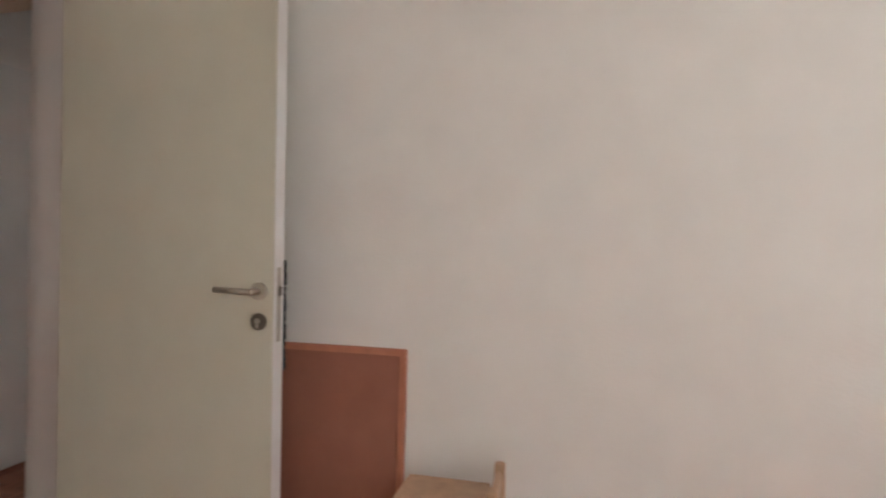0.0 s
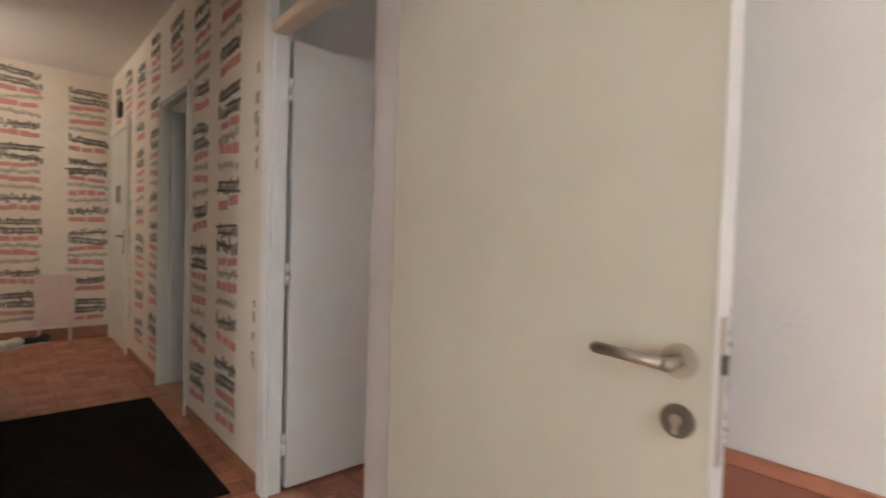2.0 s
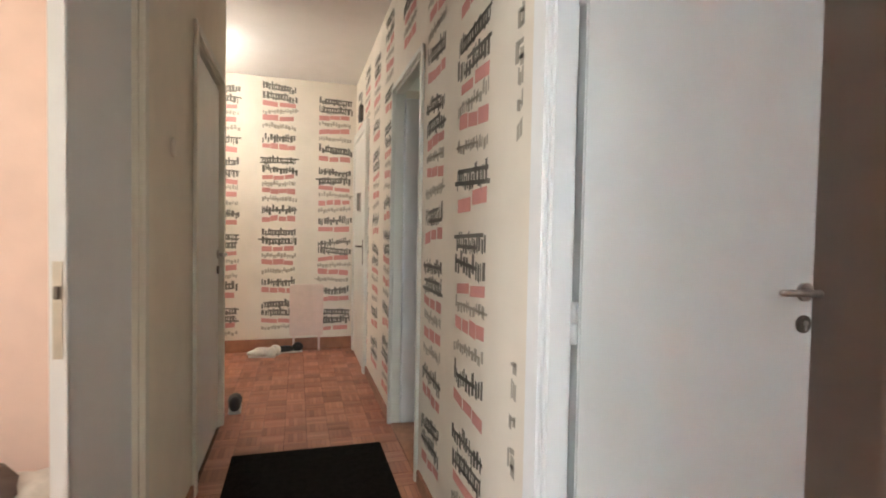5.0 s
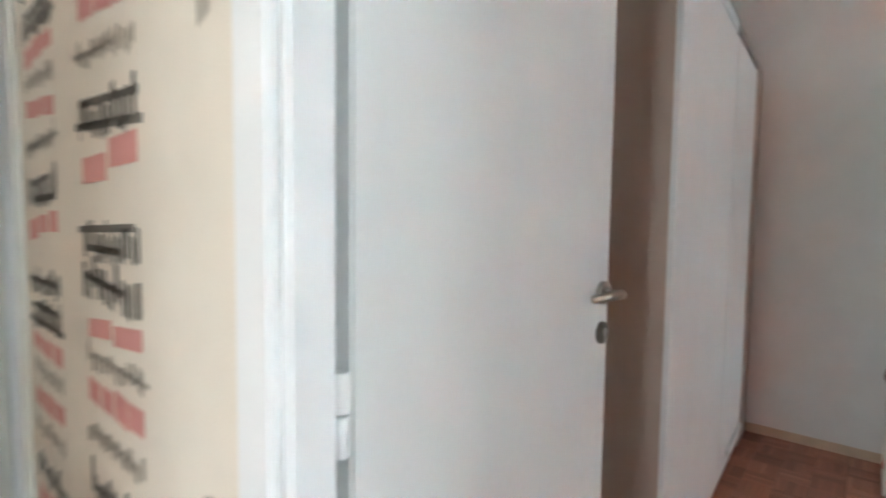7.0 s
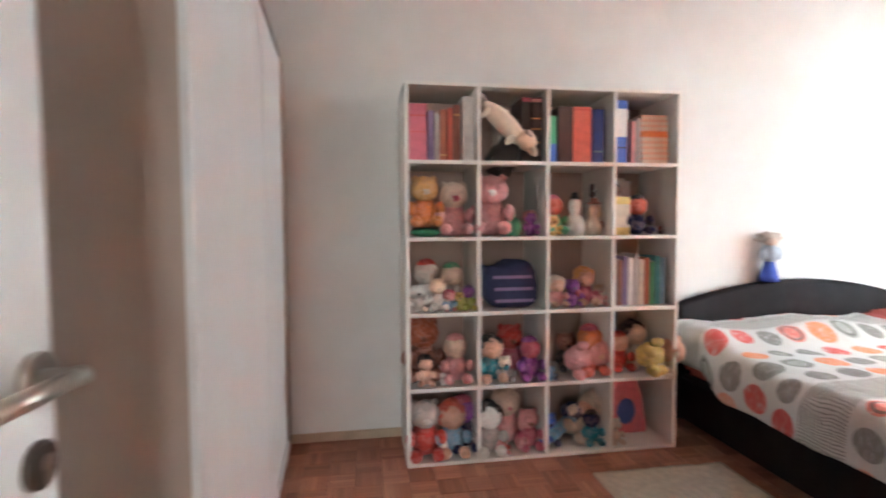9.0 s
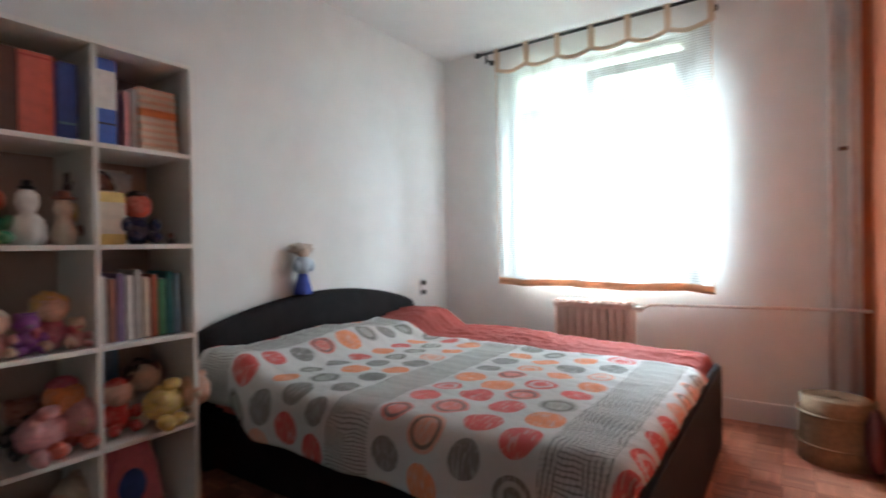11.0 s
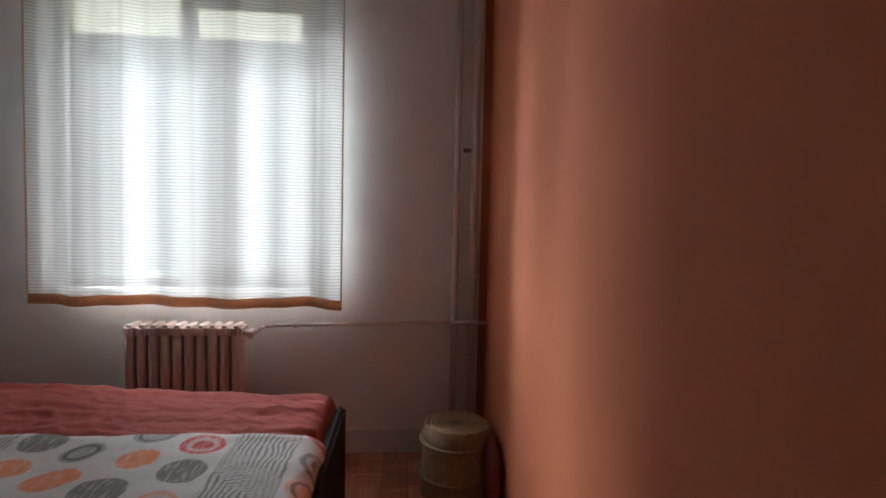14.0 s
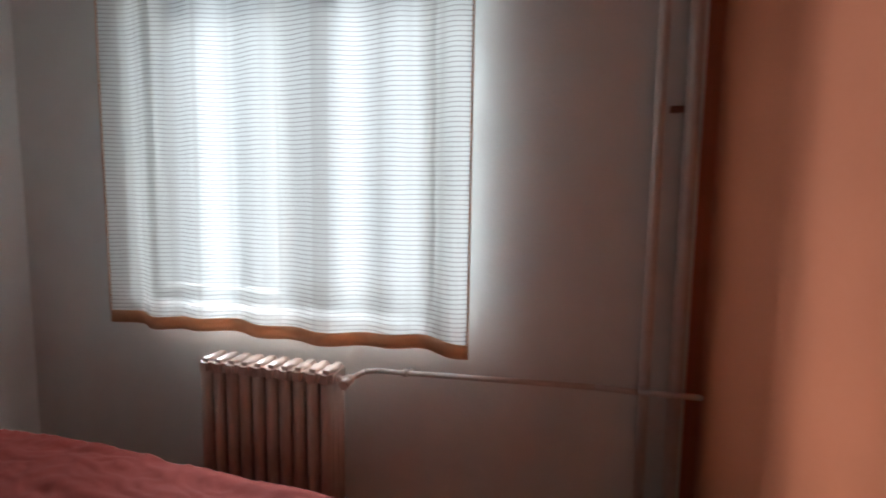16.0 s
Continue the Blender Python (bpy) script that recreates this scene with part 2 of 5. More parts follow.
def cover_material():
    """White quilt printed with coloured dots and bands of grey hatching."""
    m = bpy.data.materials.new("dotted_quilt")
    m.use_nodes = True
    n, l = m.node_tree.nodes, m.node_tree.links
    b = n["Principled BSDF"]
    b.inputs["Roughness"].default_value = 0.9
    uv = n.new("ShaderNodeUVMap")
    s = n.new("ShaderNodeSeparateXYZ")
    l.new(uv.outputs[0], s.inputs[0])
    X, Y = s.outputs[0], s.outputs[1]
    # a band of hatching, then four columns of dots, over and over along x
    period, band, px, py = 0.85, 0.20, 0.1625, 0.160
    rep = calc(n, l, "FLOOR", calc(n, l, "DIVIDE", calc(n, l, "SUBTRACT", X, 0.02), period))
    inside = calc(n, l, "FLOORED_MODULO", calc(n, l, "SUBTRACT", X, 0.02), period)
    isband = calc(n, l, "LESS_THAN", inside, band)
    past = calc(n, l, "SUBTRACT", inside, band)
    lane = calc(n, l, "FLOOR", calc(n, l, "DIVIDE", past, px))
    col = calc(n, l, "ADD", calc(n, l, "MULTIPLY", rep, 7.0), lane)
    shift = calc(n, l, "MULTIPLY", calc(n, l, "FLOORED_MODULO", calc(n, l, "MULTIPLY", col, 0.37), 1.0), py)
    yy = calc(n, l, "ADD", Y, shift)
    row = calc(n, l, "FLOOR", calc(n, l, "DIVIDE", yy, py))
    lx = calc(n, l, "SUBTRACT", past, calc(n, l, "MULTIPLY", calc(n, l, "ADD", lane, 0.5), px))
    ly = calc(n, l, "SUBTRACT", yy, calc(n, l, "MULTIPLY", calc(n, l, "ADD", row, 0.5), py))
    cb = n.new("ShaderNodeCombineXYZ")
    l.new(col, cb.inputs[0])
    l.new(row, cb.inputs[1])
    w = n.new("ShaderNodeTexWhiteNoise")
    w.noise_dimensions = "2D"
    l.new(cb.outputs[0], w.inputs["Vector"])
    ws = n.new("ShaderNodeSeparateColor")
    l.new(w.outputs["Color"], ws.inputs[0])
    jx = calc(n, l, "MULTIPLY", calc(n, l, "SUBTRACT", ws.outputs[0], 0.5), 0.022)
    jy = calc(n, l, "MULTIPLY", calc(n, l, "SUBTRACT", ws.outputs[1], 0.5), 0.022)
    dx, dy = calc(n, l, "SUBTRACT", lx, jx), calc(n, l, "SUBTRACT", ly, jy)
    r = calc(n, l, "SQRT", calc(n, l, "ADD", calc(n, l, "MULTIPLY", dx, dx), calc(n, l, "MULTIPLY", dy, dy)))
    rad = calc(n, l, "ADD", 0.056, calc(n, l, "MULTIPLY", ws.outputs[2], 0.014))
    gap = calc(n, l, "MULTIPLY", calc(n, l, "LESS_THAN", calc(n, l, "ABSOLUTE", calc(n, l, "SUBTRACT", r, calc(n, l, "MULTIPLY", rad, 0.6))), 0.008), calc(n, l, "GREATER_THAN", ws.outputs[1], 0.8))
    dot = calc(n, l, "LESS_THAN", r, rad)
    ring = calc(n, l, "MULTIPLY", calc(n, l, "LESS_THAN", calc(n, l, "ABSOLUTE", calc(n, l, "SUBTRACT", r, calc(n, l, "MULTIPLY", rad, 0.72))), 0.006), calc(n, l, "GREATER_THAN", ws.outputs[0], 0.7))
    ramp = n.new("ShaderNodeValToRGB")
    ramp.color_ramp.interpolation = "CONSTANT"
    e = ramp.color_ramp.elements
    e[0].position, e[0].color = 0.0, (0.74, 0.26, 0.12, 1)
    e[1].position, e[1].color = 0.24, (0.23, 0.22, 0.20, 1)
    for p, c in ((0.5, (0.60, 0.10, 0.09)), (0.66, (0.72, 0.36, 0.26)), (0.82, (0.36, 0.35, 0.32)), (0.93, (0.66, 0.20, 0.16))):
        k = e.new(p)
        k.color = (*c, 1)
    l.new(w.outputs["Value"], ramp.inputs[0])
    # hatching inside the dots
    tc = n.new("ShaderNodeMapping")
    tc.inputs["Scale"].default_value = (120, 18, 1)
    l.new(uv.outputs[0], tc.inputs["Vector"])
    hn = n.new("ShaderNodeTexNoise")
    hn.inputs["Scale"].default_value, hn.inputs["Detail"].default_value = 1, 3
    l.new(tc.outputs[0], hn.inputs["Vector"])
    white = (0.63, 0.61, 0.59)
    dc = rgb_mix(n, l, calc(n, l, "MULTIPLY", calc(n, l, "GREATER_THAN", hn.outputs["Fac"], 0.56), 0.45), ramp.outputs[0], white)
    dc = rgb_mix(n, l, calc(n, l, "MULTIPLY", gap, 0.7), dc, white)
    dc = rgb_mix(n, l, calc(n, l, "MULTIPLY", ring, 0.8), dc, (0.12, 0.11, 0.10))
    base = rgb_mix(n, l, calc(n, l, "MULTIPLY", dot, calc(n, l, "SUBTRACT", 1.0, isband)), white, dc)
    wob = n.new("ShaderNodeTexNoise")
    wob.inputs["Scale"].default_value, wob.inputs["Detail"].default_value = 9, 3
    l.new(uv.outputs[0], wob.inputs["Vector"])
    wv = calc(n, l, "MULTIPLY", wob.outputs["Fac"], 0.05)

    def rules(along, pitch, thin):
        f = calc(n, l, "FRACT", calc(n, l, "DIVIDE", calc(n, l, "ADD", along, wv), pitch))
        return calc(n, l, "GREATER_THAN", calc(n, l, "ABSOLUTE", calc(n, l, "SUBTRACT", f, 0.5)), thin)
    blocks = n.new("ShaderNodeTexNoise")
    blocks.inputs["Scale"].default_value, blocks.inputs["Detail"].default_value = 6, 1
    l.new(uv.outputs[0], blocks.inputs["Vector"])
    pick = calc(n, l, "GREATER_THAN", blocks.outputs["Fac"], 0.5)
    other = calc(n, l, "SUBTRACT", 1.0, pick)
    down, across = rules(X, 0.0165, 0.30), rules(Y, 0.0135, 0.33)
    lines = calc(n, l, "ADD", calc(n, l, "MULTIPLY", down, calc(n, l, "ADD", 0.25, calc(n, l, "MULTIPLY", pick, 0.5))),
                 calc(n, l, "MULTIPLY", across, calc(n, l, "ADD", 0.2, calc(n, l, "MULTIPLY", other, 0.45))))
    hatch = calc(n, l, "MINIMUM", calc(n, l, "MULTIPLY", lines, isband), 0.8)
    c = rgb_mix(n, l, calc(n, l, "ADD", hatch, calc(n, l, "MULTIPLY", isband, 0.08)), base, (0.15, 0.14, 0.12))
    l.new(c, b.inputs["Base Color"])
    q = n.new("ShaderNodeTexNoise")
    q.inputs["Scale"].default_value, q.inputs["Detail"].default_value = 14, 3
    l.new(uv.outputs[0], q.inputs["Vector"])
    bp = n.new("ShaderNodeBump")
    bp.inputs["Strength"].default_value, bp.inputs["Distance"].default_value = 0.5, 0.02
    l.new(q.outputs["Fac"], bp.inputs["Height"])
    l.new(bp.outputs[0], b.inputs["Normal"])
    return m


M_COVER = cover_material()
COLORS = {}


def paint(r, g, b, rough=0.7):
    """A plain cloth, plastic or paper colour, made once."""
    key = (r, g, b, rough)
    if key not in COLORS:
        COLORS[key] = mat("colour", (r, g, b), rough, var=0.12, scale=25, bump=0.15, bscale=120)
    return COLORS[key]


# ---- mesh helpers ----
def thing(name, label="", category="", group="", kind="", at=(0, 0, 0), rz=0):
    ob = new(name)
    ob.matrix_basis = pose(*at, 0, 0, rz)
    return tagged(ob, label, category, group, kind)


def part(name, bm, material, parent=None, label="", kind="", at=(0, 0, 0), rot=(0, 0, 0), smooth=False):
    me = bpy.data.meshes.new(name)
    bmesh.ops.recalc_face_normals(bm, faces=bm.faces)
    bm.to_mesh(me)
    bm.free()
    for mt in (material if isinstance(material, (list, tuple)) else [material]):
        me.materials.append(mt)
    if smooth:
        for p in me.polygons:
            p.use_smooth = True
    ob = new(name, me)
    ob.parent = parent
    ob.matrix_basis = pose(*at, *rot)
    return tagged(ob, label, "", "", kind)


def add_box(bm, x0, x1, y0, y1, z0, z1, mi=0, bevel=0.0):
    g = bmesh.ops.create_cube(bm, size=1)
    bmesh.ops.transform(bm, verts=g["verts"], matrix=Matrix.Translation(((x0 + x1) / 2, (y0 + y1) / 2, (z0 + z1) / 2)) @ Matrix.Diagonal((abs(x1 - x0), abs(y1 - y0), abs(z1 - z0), 1)))
    faces = {f for v in g["verts"] for f in v.link_faces}
    for f in faces:
        f.material_index = mi
    if bevel:
        edges = list({e for v in g["verts"] for e in v.link_edges})
        r = bmesh.ops.bevel(bm, geom=edges, offset=bevel, segments=2, affect="EDGES")
        for f in r["faces"]:
            f.material_index = mi
    return g


def box(x0, x1, y0, y1, z0, z1, bevel=0.0):
    bm = bmesh.new()
    add_box(bm, x0, x1, y0, y1, z0, z1, 0, bevel)
    return bm


def add_tube(bm, a, b, r, seg=16, mi=0, r2=None, caps=True):
    a, b = Vector(a), Vector(b)
    d = b - a
    g = bmesh.ops.create_cone(bm, cap_ends=caps, segments=seg, radius1=r, radius2=r if r2 is None else r2, depth=d.length)
    bmesh.ops.transform(bm, verts=g["verts"], matrix=Matrix.Translation((a + b) / 2) @ d.to_track_quat("Z", "Y").to_matrix().to_4x4())
    for f in {f for v in g["verts"] for f in v.link_faces}:
        f.material_index = mi
        f.smooth = len(f.verts) == 4
    return g


def add_ball(bm, c, r, sc=(1, 1, 1), mi=0, sub=2, jitter=0.0, rnd=None):
    g = bmesh.ops.create_icosphere(bm, subdivisions=sub, radius=r)
    for v in g["verts"]:
        if jitter:
            v.co *= 1 + jitter * noise.noise(v.co * (3 / r) + Vector(c) * 7)
        v.co = Vector((v.co.x * sc[0] + c[0], v.co.y * sc[1] + c[1], v.co.z * sc[2] + c[2]))
    for f in {f for v in g["verts"] for f in v.link_faces}:
        f.material_index, f.smooth = mi, True
    return g


def lathe(bm, c, prof, seg=24, mi=0):
    rings = []
    for r, z in prof:
        rings.append([bm.verts.new((c[0] + r * math.cos(2 * math.pi * k / seg), c[1] + r * math.sin(2 * math.pi * k / seg), c[2] + z)) for k in range(seg)])
    for a, b in zip(rings, rings[1:]):
        for k in range(seg):
            f = bm.faces.new((a[k], a[(k + 1) % seg], b[(k + 1) % seg], b[k]))
            f.material_index, f.smooth = mi, True
    for ring, flip in ((rings[0], True), (rings[-1], False)):
        f = bm.faces.new(ring[::-1] if flip else ring)
        f.material_index = mi


def wall_piece(bm, axis, pos, thick, a0, a1, holes, top=None, mi=0):
    """A wall along one axis, with holes (from, to, sill, head) cut through it. It spans pos to pos + thick."""
    top = TOP if top is None else top
    cuts = sorted(holes)
    cur = a0
    segs = []
    for h0, h1, s, hd in cuts:
        segs.append((cur, h0, 0, top))
        if s > 0:
            segs.append((h0, h1, 0, s))
        segs.append((h0, h1, hd, top))
        cur = h1
    segs.append((cur, a1, 0, top))
    for s0, s1, z0, z1 in segs:
        if s1 - s0 < 1e-4:
            continue
        if axis == "y":
            add_box(bm, pos, pos + thick, s0, s1, z0, z1, mi)
        else:
            add_box(bm, s0, s1, pos, pos + thick, z0, z1, mi)


def structure(name, bm, material, label="", **k):
    ob = part(name, bm, material, None, label, **k)
    ob["kind"] = "structure"
    return ob


# ---- the large structure ----
TOP = 2.66
HEAD = 2.05
HALL_L, HALL_END = -1.0, 4.64
BED_R, BED_WIN, BED_BACK = 3.02, -3.85, 1.12

# wall between hall and bedroom, papered on the hall side
bm = bmesh.new()
wall_piece(bm, "y", 0.0, 0.03, -0.28, HALL_END, [(-0.28, 0.54, 0, 2.42), (1.78, 2.52, 0, HEAD)])
wall_papered = structure("wall_hall_right", bm, M_PAPER, "cream papered hall wall printed with columns of red and black words")
bm = bmesh.new()
wall_piece(bm, "y", 0.03, 0.025, -0.28, HALL_END, [(-0.28, 0.54, 0, 2.42), (1.78, 2.52, 0, HEAD)])
structure("wall_bedroom_door_side", bm, M_WHITE_WALL, "white bedroom wall around its door")
# partition between first room and bedroom
bm = bmesh.new()
wall_piece(bm, "y", 0.11, 0.05, BED_WIN, -0.28, [])
structure("wall_first_room", bm, M_WHITE_WALL, "plain white painted wall of the first room")
bm = bmesh.new()
wall_piece(bm, "y", 0.16, 0.06, BED_WIN, -0.28, [])
structure("wall_salmon", bm, M_SALMON, "salmon orange painted bedroom wall")
# a narrow salmon strip on the window wall, in the corner by the heating pipes
structure("wall_corner", box(0.22, 0.262, BED_WIN, BED_WIN + 0.003, 0, TOP), M_SALMON, "narrow salmon strip on the window wall in the corner")
# wall with the first room's door
bm = bmesh.new()
wall_piece(bm, "x", -0.50, 0.12, -3.2, 0.11, [(-0.95, -0.05, 0, HEAD)])
structure("wall_first_door", bm, M_CREAM_WALL, "cream wall with the first room's door opening")
# hall left wall, with a side room door and a closed door
bm = bmesh.new()
wall_piece(bm, "y", HALL_L - 0.12, 0.12, -0.38, 2.9, [(0.22, 1.15, 0, HEAD), (1.90, 2.72, 0, HEAD)])
structure("wall_hall_left", bm, M_CREAM_WALL, "plain cream hall wall")
# hall end and foyer
bm = bmesh.new()
wall_piece(bm, "x", HALL_END, 0.12, -2.4, 1.7, [])
wall_end = structure("wall_hall_end", bm, M_PAPER, "papered end wall of the hall with columns of red and black words")
bm = bmesh.new()
wall_piece(bm, "y", -2.4, 0.1, 2.78, HALL_END, [])
wall_piece(bm, "x", 2.78, 0.12, -2.3, -1.12, [])
structure("wall_foyer", bm, M_CREAM_WALL, "cream walls of the foyer at the hall's far end")
# side room behind the ajar door
bm = bmesh.new()
# the window opening here is unseen, added for the side room's lamp
wall_piece(bm, "y", -3.3, 0.1, -0.38, 2.78, [(-0.15, 1.15, 0.85, 2.2)])
wall_piece(bm, "x", 1.45, 0.1, -3.1, -1.12, [])
structure("wall_side_room", bm, mat("pink_wall", (0.62, 0.44, 0.36), 0.9), "pinkish wall of the side room")
# bedroom walls
bm = bmesh.new()
wall_piece(bm, "y", BED_R, 0.15, BED_WIN - 0.25, BED_BACK + 0.1, [])
structure("wall_bedroom_far", bm, M_WHITE_WALL, "white bedroom wall behind the toy shelf and the bed")
bm = bmesh.new()
wall_piece(bm, "x", BED_BACK, 0.1, 0.055, BED_R, [])
structure("wall_bedroom_back", bm, M_WHITE_WALL, "white bedroom wall behind the wardrobe")
bm = bmesh.new()
wall_piece(bm, "x", BED_WIN - 0.25, 0.25, -3.3, BED_R, [(-2.0, -0.6, 0.86, 2.475), (1.12, 2.46, 0.86, 2.475)])
structure("wall_window", bm, M_WHITE_WALL, "white outer wall with the window openings")
bm = bmesh.new()
wall_piece(bm, "y", -3.3, 0.1, BED_WIN, -0.38, [])
structure("wall_first_room_far", bm, M_WHITE_WALL, "white wall of the first room")
# unseen wall added to block the outside lamps from the first room
bm = bmesh.new()
wall_piece(bm, "x", BED_WIN - 0.25, 0.25, -11.0, -3.3, [])
structure("wall_light_block", bm, M_WHITE_WALL, "unseen wall added to keep outside lamp light off the first room")
# closed room behind the hall's third doorway
bm = bmesh.new()
# its window opening is made up to hold a lamp, out of view
wall_piece(bm, "y", 1.6, 0.1, BED_BACK + 0.1, HALL_END, [(2.45, 3.75, 0.85, 2.15)])
structure("wall_next_room", bm, M_WHITE_WALL, "white wall of the next room")
# floor slab and ceiling
structure("floor", box(-3.3, BED_R, BED_WIN - 0.25, HALL_END, -0.1, -0.006), mat("screed", (0.10, 0.05, 0.03), 0.8), "dark subfloor under the parquet")
structure("ceiling", box(-3.3, BED_R + 0.15, BED_WIN - 0.25, HALL_END + 0.12, TOP + 0.002, TOP + 0.12), M_CEIL, "plain pale ceiling")
structure("ground", box(-400, 400, -400, 400, -3.3, -3.2), mat("far_ground", (0.10, 0.12, 0.05), 0.95, var=0.3), "grassy ground below the window")


# ---- doors ----
def casing(name, axis, pos, thick, a0, a1, head, w=0.07, proud=0.018, label="white painted door frame", reveal=True):
    """A door frame lining an opening in a wall that spans pos to pos + thick: jambs, head, and trim on both faces."""
    ob = thing(name, label, kind="structure")

    def b(n, s0, s1, p0, p1, z0, z1, bev=0.004):
        bm = box(p0, p1, s0, s1, z0, z1, bev) if axis == "y" else box(s0, s1, p0, p1, z0, z1, bev)
        part(n, bm, M_FRAME, ob)
    lo, hi = pos - 0.002, pos + thick + 0.002
    if reveal:
        b("jamb", a0, a0 + 0.025, lo, hi, 0, head)
        b("jamb", a1 - 0.025, a1, lo, hi, 0, head)
        b("head_lining", a0 + 0.025, a1 - 0.025, lo, hi, head - 0.025, head)
    for p0, p1 in ((pos - proud, pos - 0.002), (pos + thick + 0.002, pos + thick + proud)):
        b("trim", a0 - w + 0.012, a0 + 0.012, p0, p1, 0, head + w - 0.012)
        b("trim", a1 - 0.012, a1 + w - 0.012, p0, p1, 0, head + w - 0.012)
        b("head_trim", a0 + 0.012, a1 - 0.012, p0, p1, head - 0.012, head + w - 0.012)
    return ob


def lever(bm, x, side, s, h):
    """A lever handle on a round rose at x, on face side of the leaf; the lever runs towards s."""
    add_tube(bm, (x, side * 0.020, h), (x, side * 0.030, h), 0.026, 24)
    add_tube(bm, (x, side * 0.030, h), (x, side * 0.062, h), 0.009)
    add_ball(bm, (x, side * 0.064, h), 0.0115)
    add_tube(bm, (x, side * 0.064, h), (x + s * 0.12, side * 0.060, h + 0.003), 0.0095)
    add_ball(bm, (x + s * 0.12, side * 0.060, h + 0.003), 0.0095)


def door_leaf(name, width, label, material, at, rz, height=2.0, h=1.04, back=0.05, hinge_z=(0.28, 1.05, 1.75), s=-1, handles=True, hs=1, thick=0.02):
    """A flush door leaf hinged at its origin and running along +x."""
    ob = thing(name, label, "door", kind="structure", at=at, rz=rz)
    part("leaf", box(0, width, -0.02, thick, 0.012, height, 0.004), material, ob)
    mid = (thick - 0.02) / 2
    part("edge_band", box(width + 0.0002, width + 0.0016, -0.0185, thick - 0.0015, 0.014, height - 0.002), M_FRAME, ob, "white painted edge of the leaf")
    for side in ((1, -1) if handles else ()):
        bm = bmesh.new()
        lever(bm, width - back, side, s, h)
        bmesh.ops.translate(bm, verts=bm.verts, vec=(0, thick - 0.02 if side > 0 else 0, 0))
        part("door_handle", bm, M_STEEL, ob, "brushed metal lever handle on a round rose")
        bm = bmesh.new()
        y = thick if side > 0 else -0.02
        add_tube(bm, (width - back, y, h - 0.09), (width - back, y + side * 0.007, h - 0.09), 0.025, 24)
        add_tube(bm, (width - back, y + side * 0.007, h - 0.09), (width - back, y + side * 0.010, h - 0.09), 0.021, 24)
        rose = part("key_rose", bm, M_DARKSTEEL, ob, "dark round keyhole rose")
        bm = bmesh.new()
        add_tube(bm, (width - back, y + side * 0.010, h - 0.087), (width - back, y + side * 0.0125, h - 0.087), 0.0085, 16)
        add_box(bm, width - back - 0.004, width - back + 0.004, y + side * 0.010, y + side * 0.0125, h - 0.108, h - 0.089)
        part("lock_cylinder", bm, M_STEEL, rose)
    part("lock_plate", box(width + 0.0017, width + 0.003, mid - 0.010, mid + 0.010, h - 0.15, h + 0.07), M_STEEL, ob, "metal lock plate in the leaf's edge")
    part("latch", box(width + 0.003, width + 0.010, mid - 0.006, mid + 0.006, h - 0.015, h + 0.015, 0.002), M_DARKSTEEL, ob)
    for z in hinge_z:
        bm = bmesh.new()
        add_tube(bm, (-0.017, hs * 0.022, z - 0.05), (-0.017, hs * 0.022, z - 0.002), 0.009, 12)
        add_tube(bm, (-0.017, hs * 0.022, z + 0.002), (-0.017, hs * 0.022, z + 0.05), 0.009, 12)
        part("hinge", bm, M_FRAME, ob, "white painted barrel hinge")
    return ob


casing("door_frame_1", "x", -0.50, 0.12, -0.95, -0.05, HEAD, label="scuffed white frame of the first room's door")
casing("door_frame_2", "y", 0.0, 0.05, -0.28, 0.54, 2.42, label="white painted frame of the bedroom door")
casing("door_frame_3", "y", 0.0, 0.05, 1.78, 2.52, HEAD, w=0.03, label="white frame of the next doorway in the papered wall")
casing("door_frame_4", "y", HALL_L - 0.12, 0.12, 0.22, 1.10, HEAD, w=0.05, label="cream frame of the side room door")
casing("door_frame_5", "y", HALL_L - 0.12, 0.12, 1.90, 2.72, HEAD, w=0.05, label="cream frame of the closed door in the hall")
door_leaf("door_1", 0.785, "open cream flush door with a metal lever handle", M_DOOR1, (-0.09, -0.52, 0), -90, h=1.0, back=0.045, thick=0.034)
door_leaf("door_2", 0.738, "open white flush bedroom door", M_DOOR2, (0.09, 0.55, 0), 0, h=1.045, back=0.035, hs=-1, s=-1, hinge_z=(0.22, 0.98, 1.78))
door_leaf("door_3", 0.69, "cream door standing open into the next room", M_FRAME, (0.058, 2.498, 0), 1)
door_leaf("door_4", 0.34, "narrow pale door leaf ajar on the side room", M_DOOR2, (-1.025, 1.12, 0), -98.6, handles=False)
door_leaf("door_5", 0.77, "closed greenish white door in the hall wall", M_DOOR, (-1.03, 1.925, 0), 90, hs=-1, hinge_z=(0.35, 1.0, 1.75))
M_CREAMFRAME = mat("cream_frame_paint", (0.70, 0.66, 0.55), 0.42, var=0.03, bump=0.08, bscale=25, dirt=0.1)
for _f in ("door_frame_4", "door_frame_5"):
    for _o in bpy.data.objects[_f].children:
        _o.data.materials[0] = M_CREAMFRAME
for _o in bpy.data.objects["door_frame_3"].children:
    _o.data.materials[0] = M_DOOR
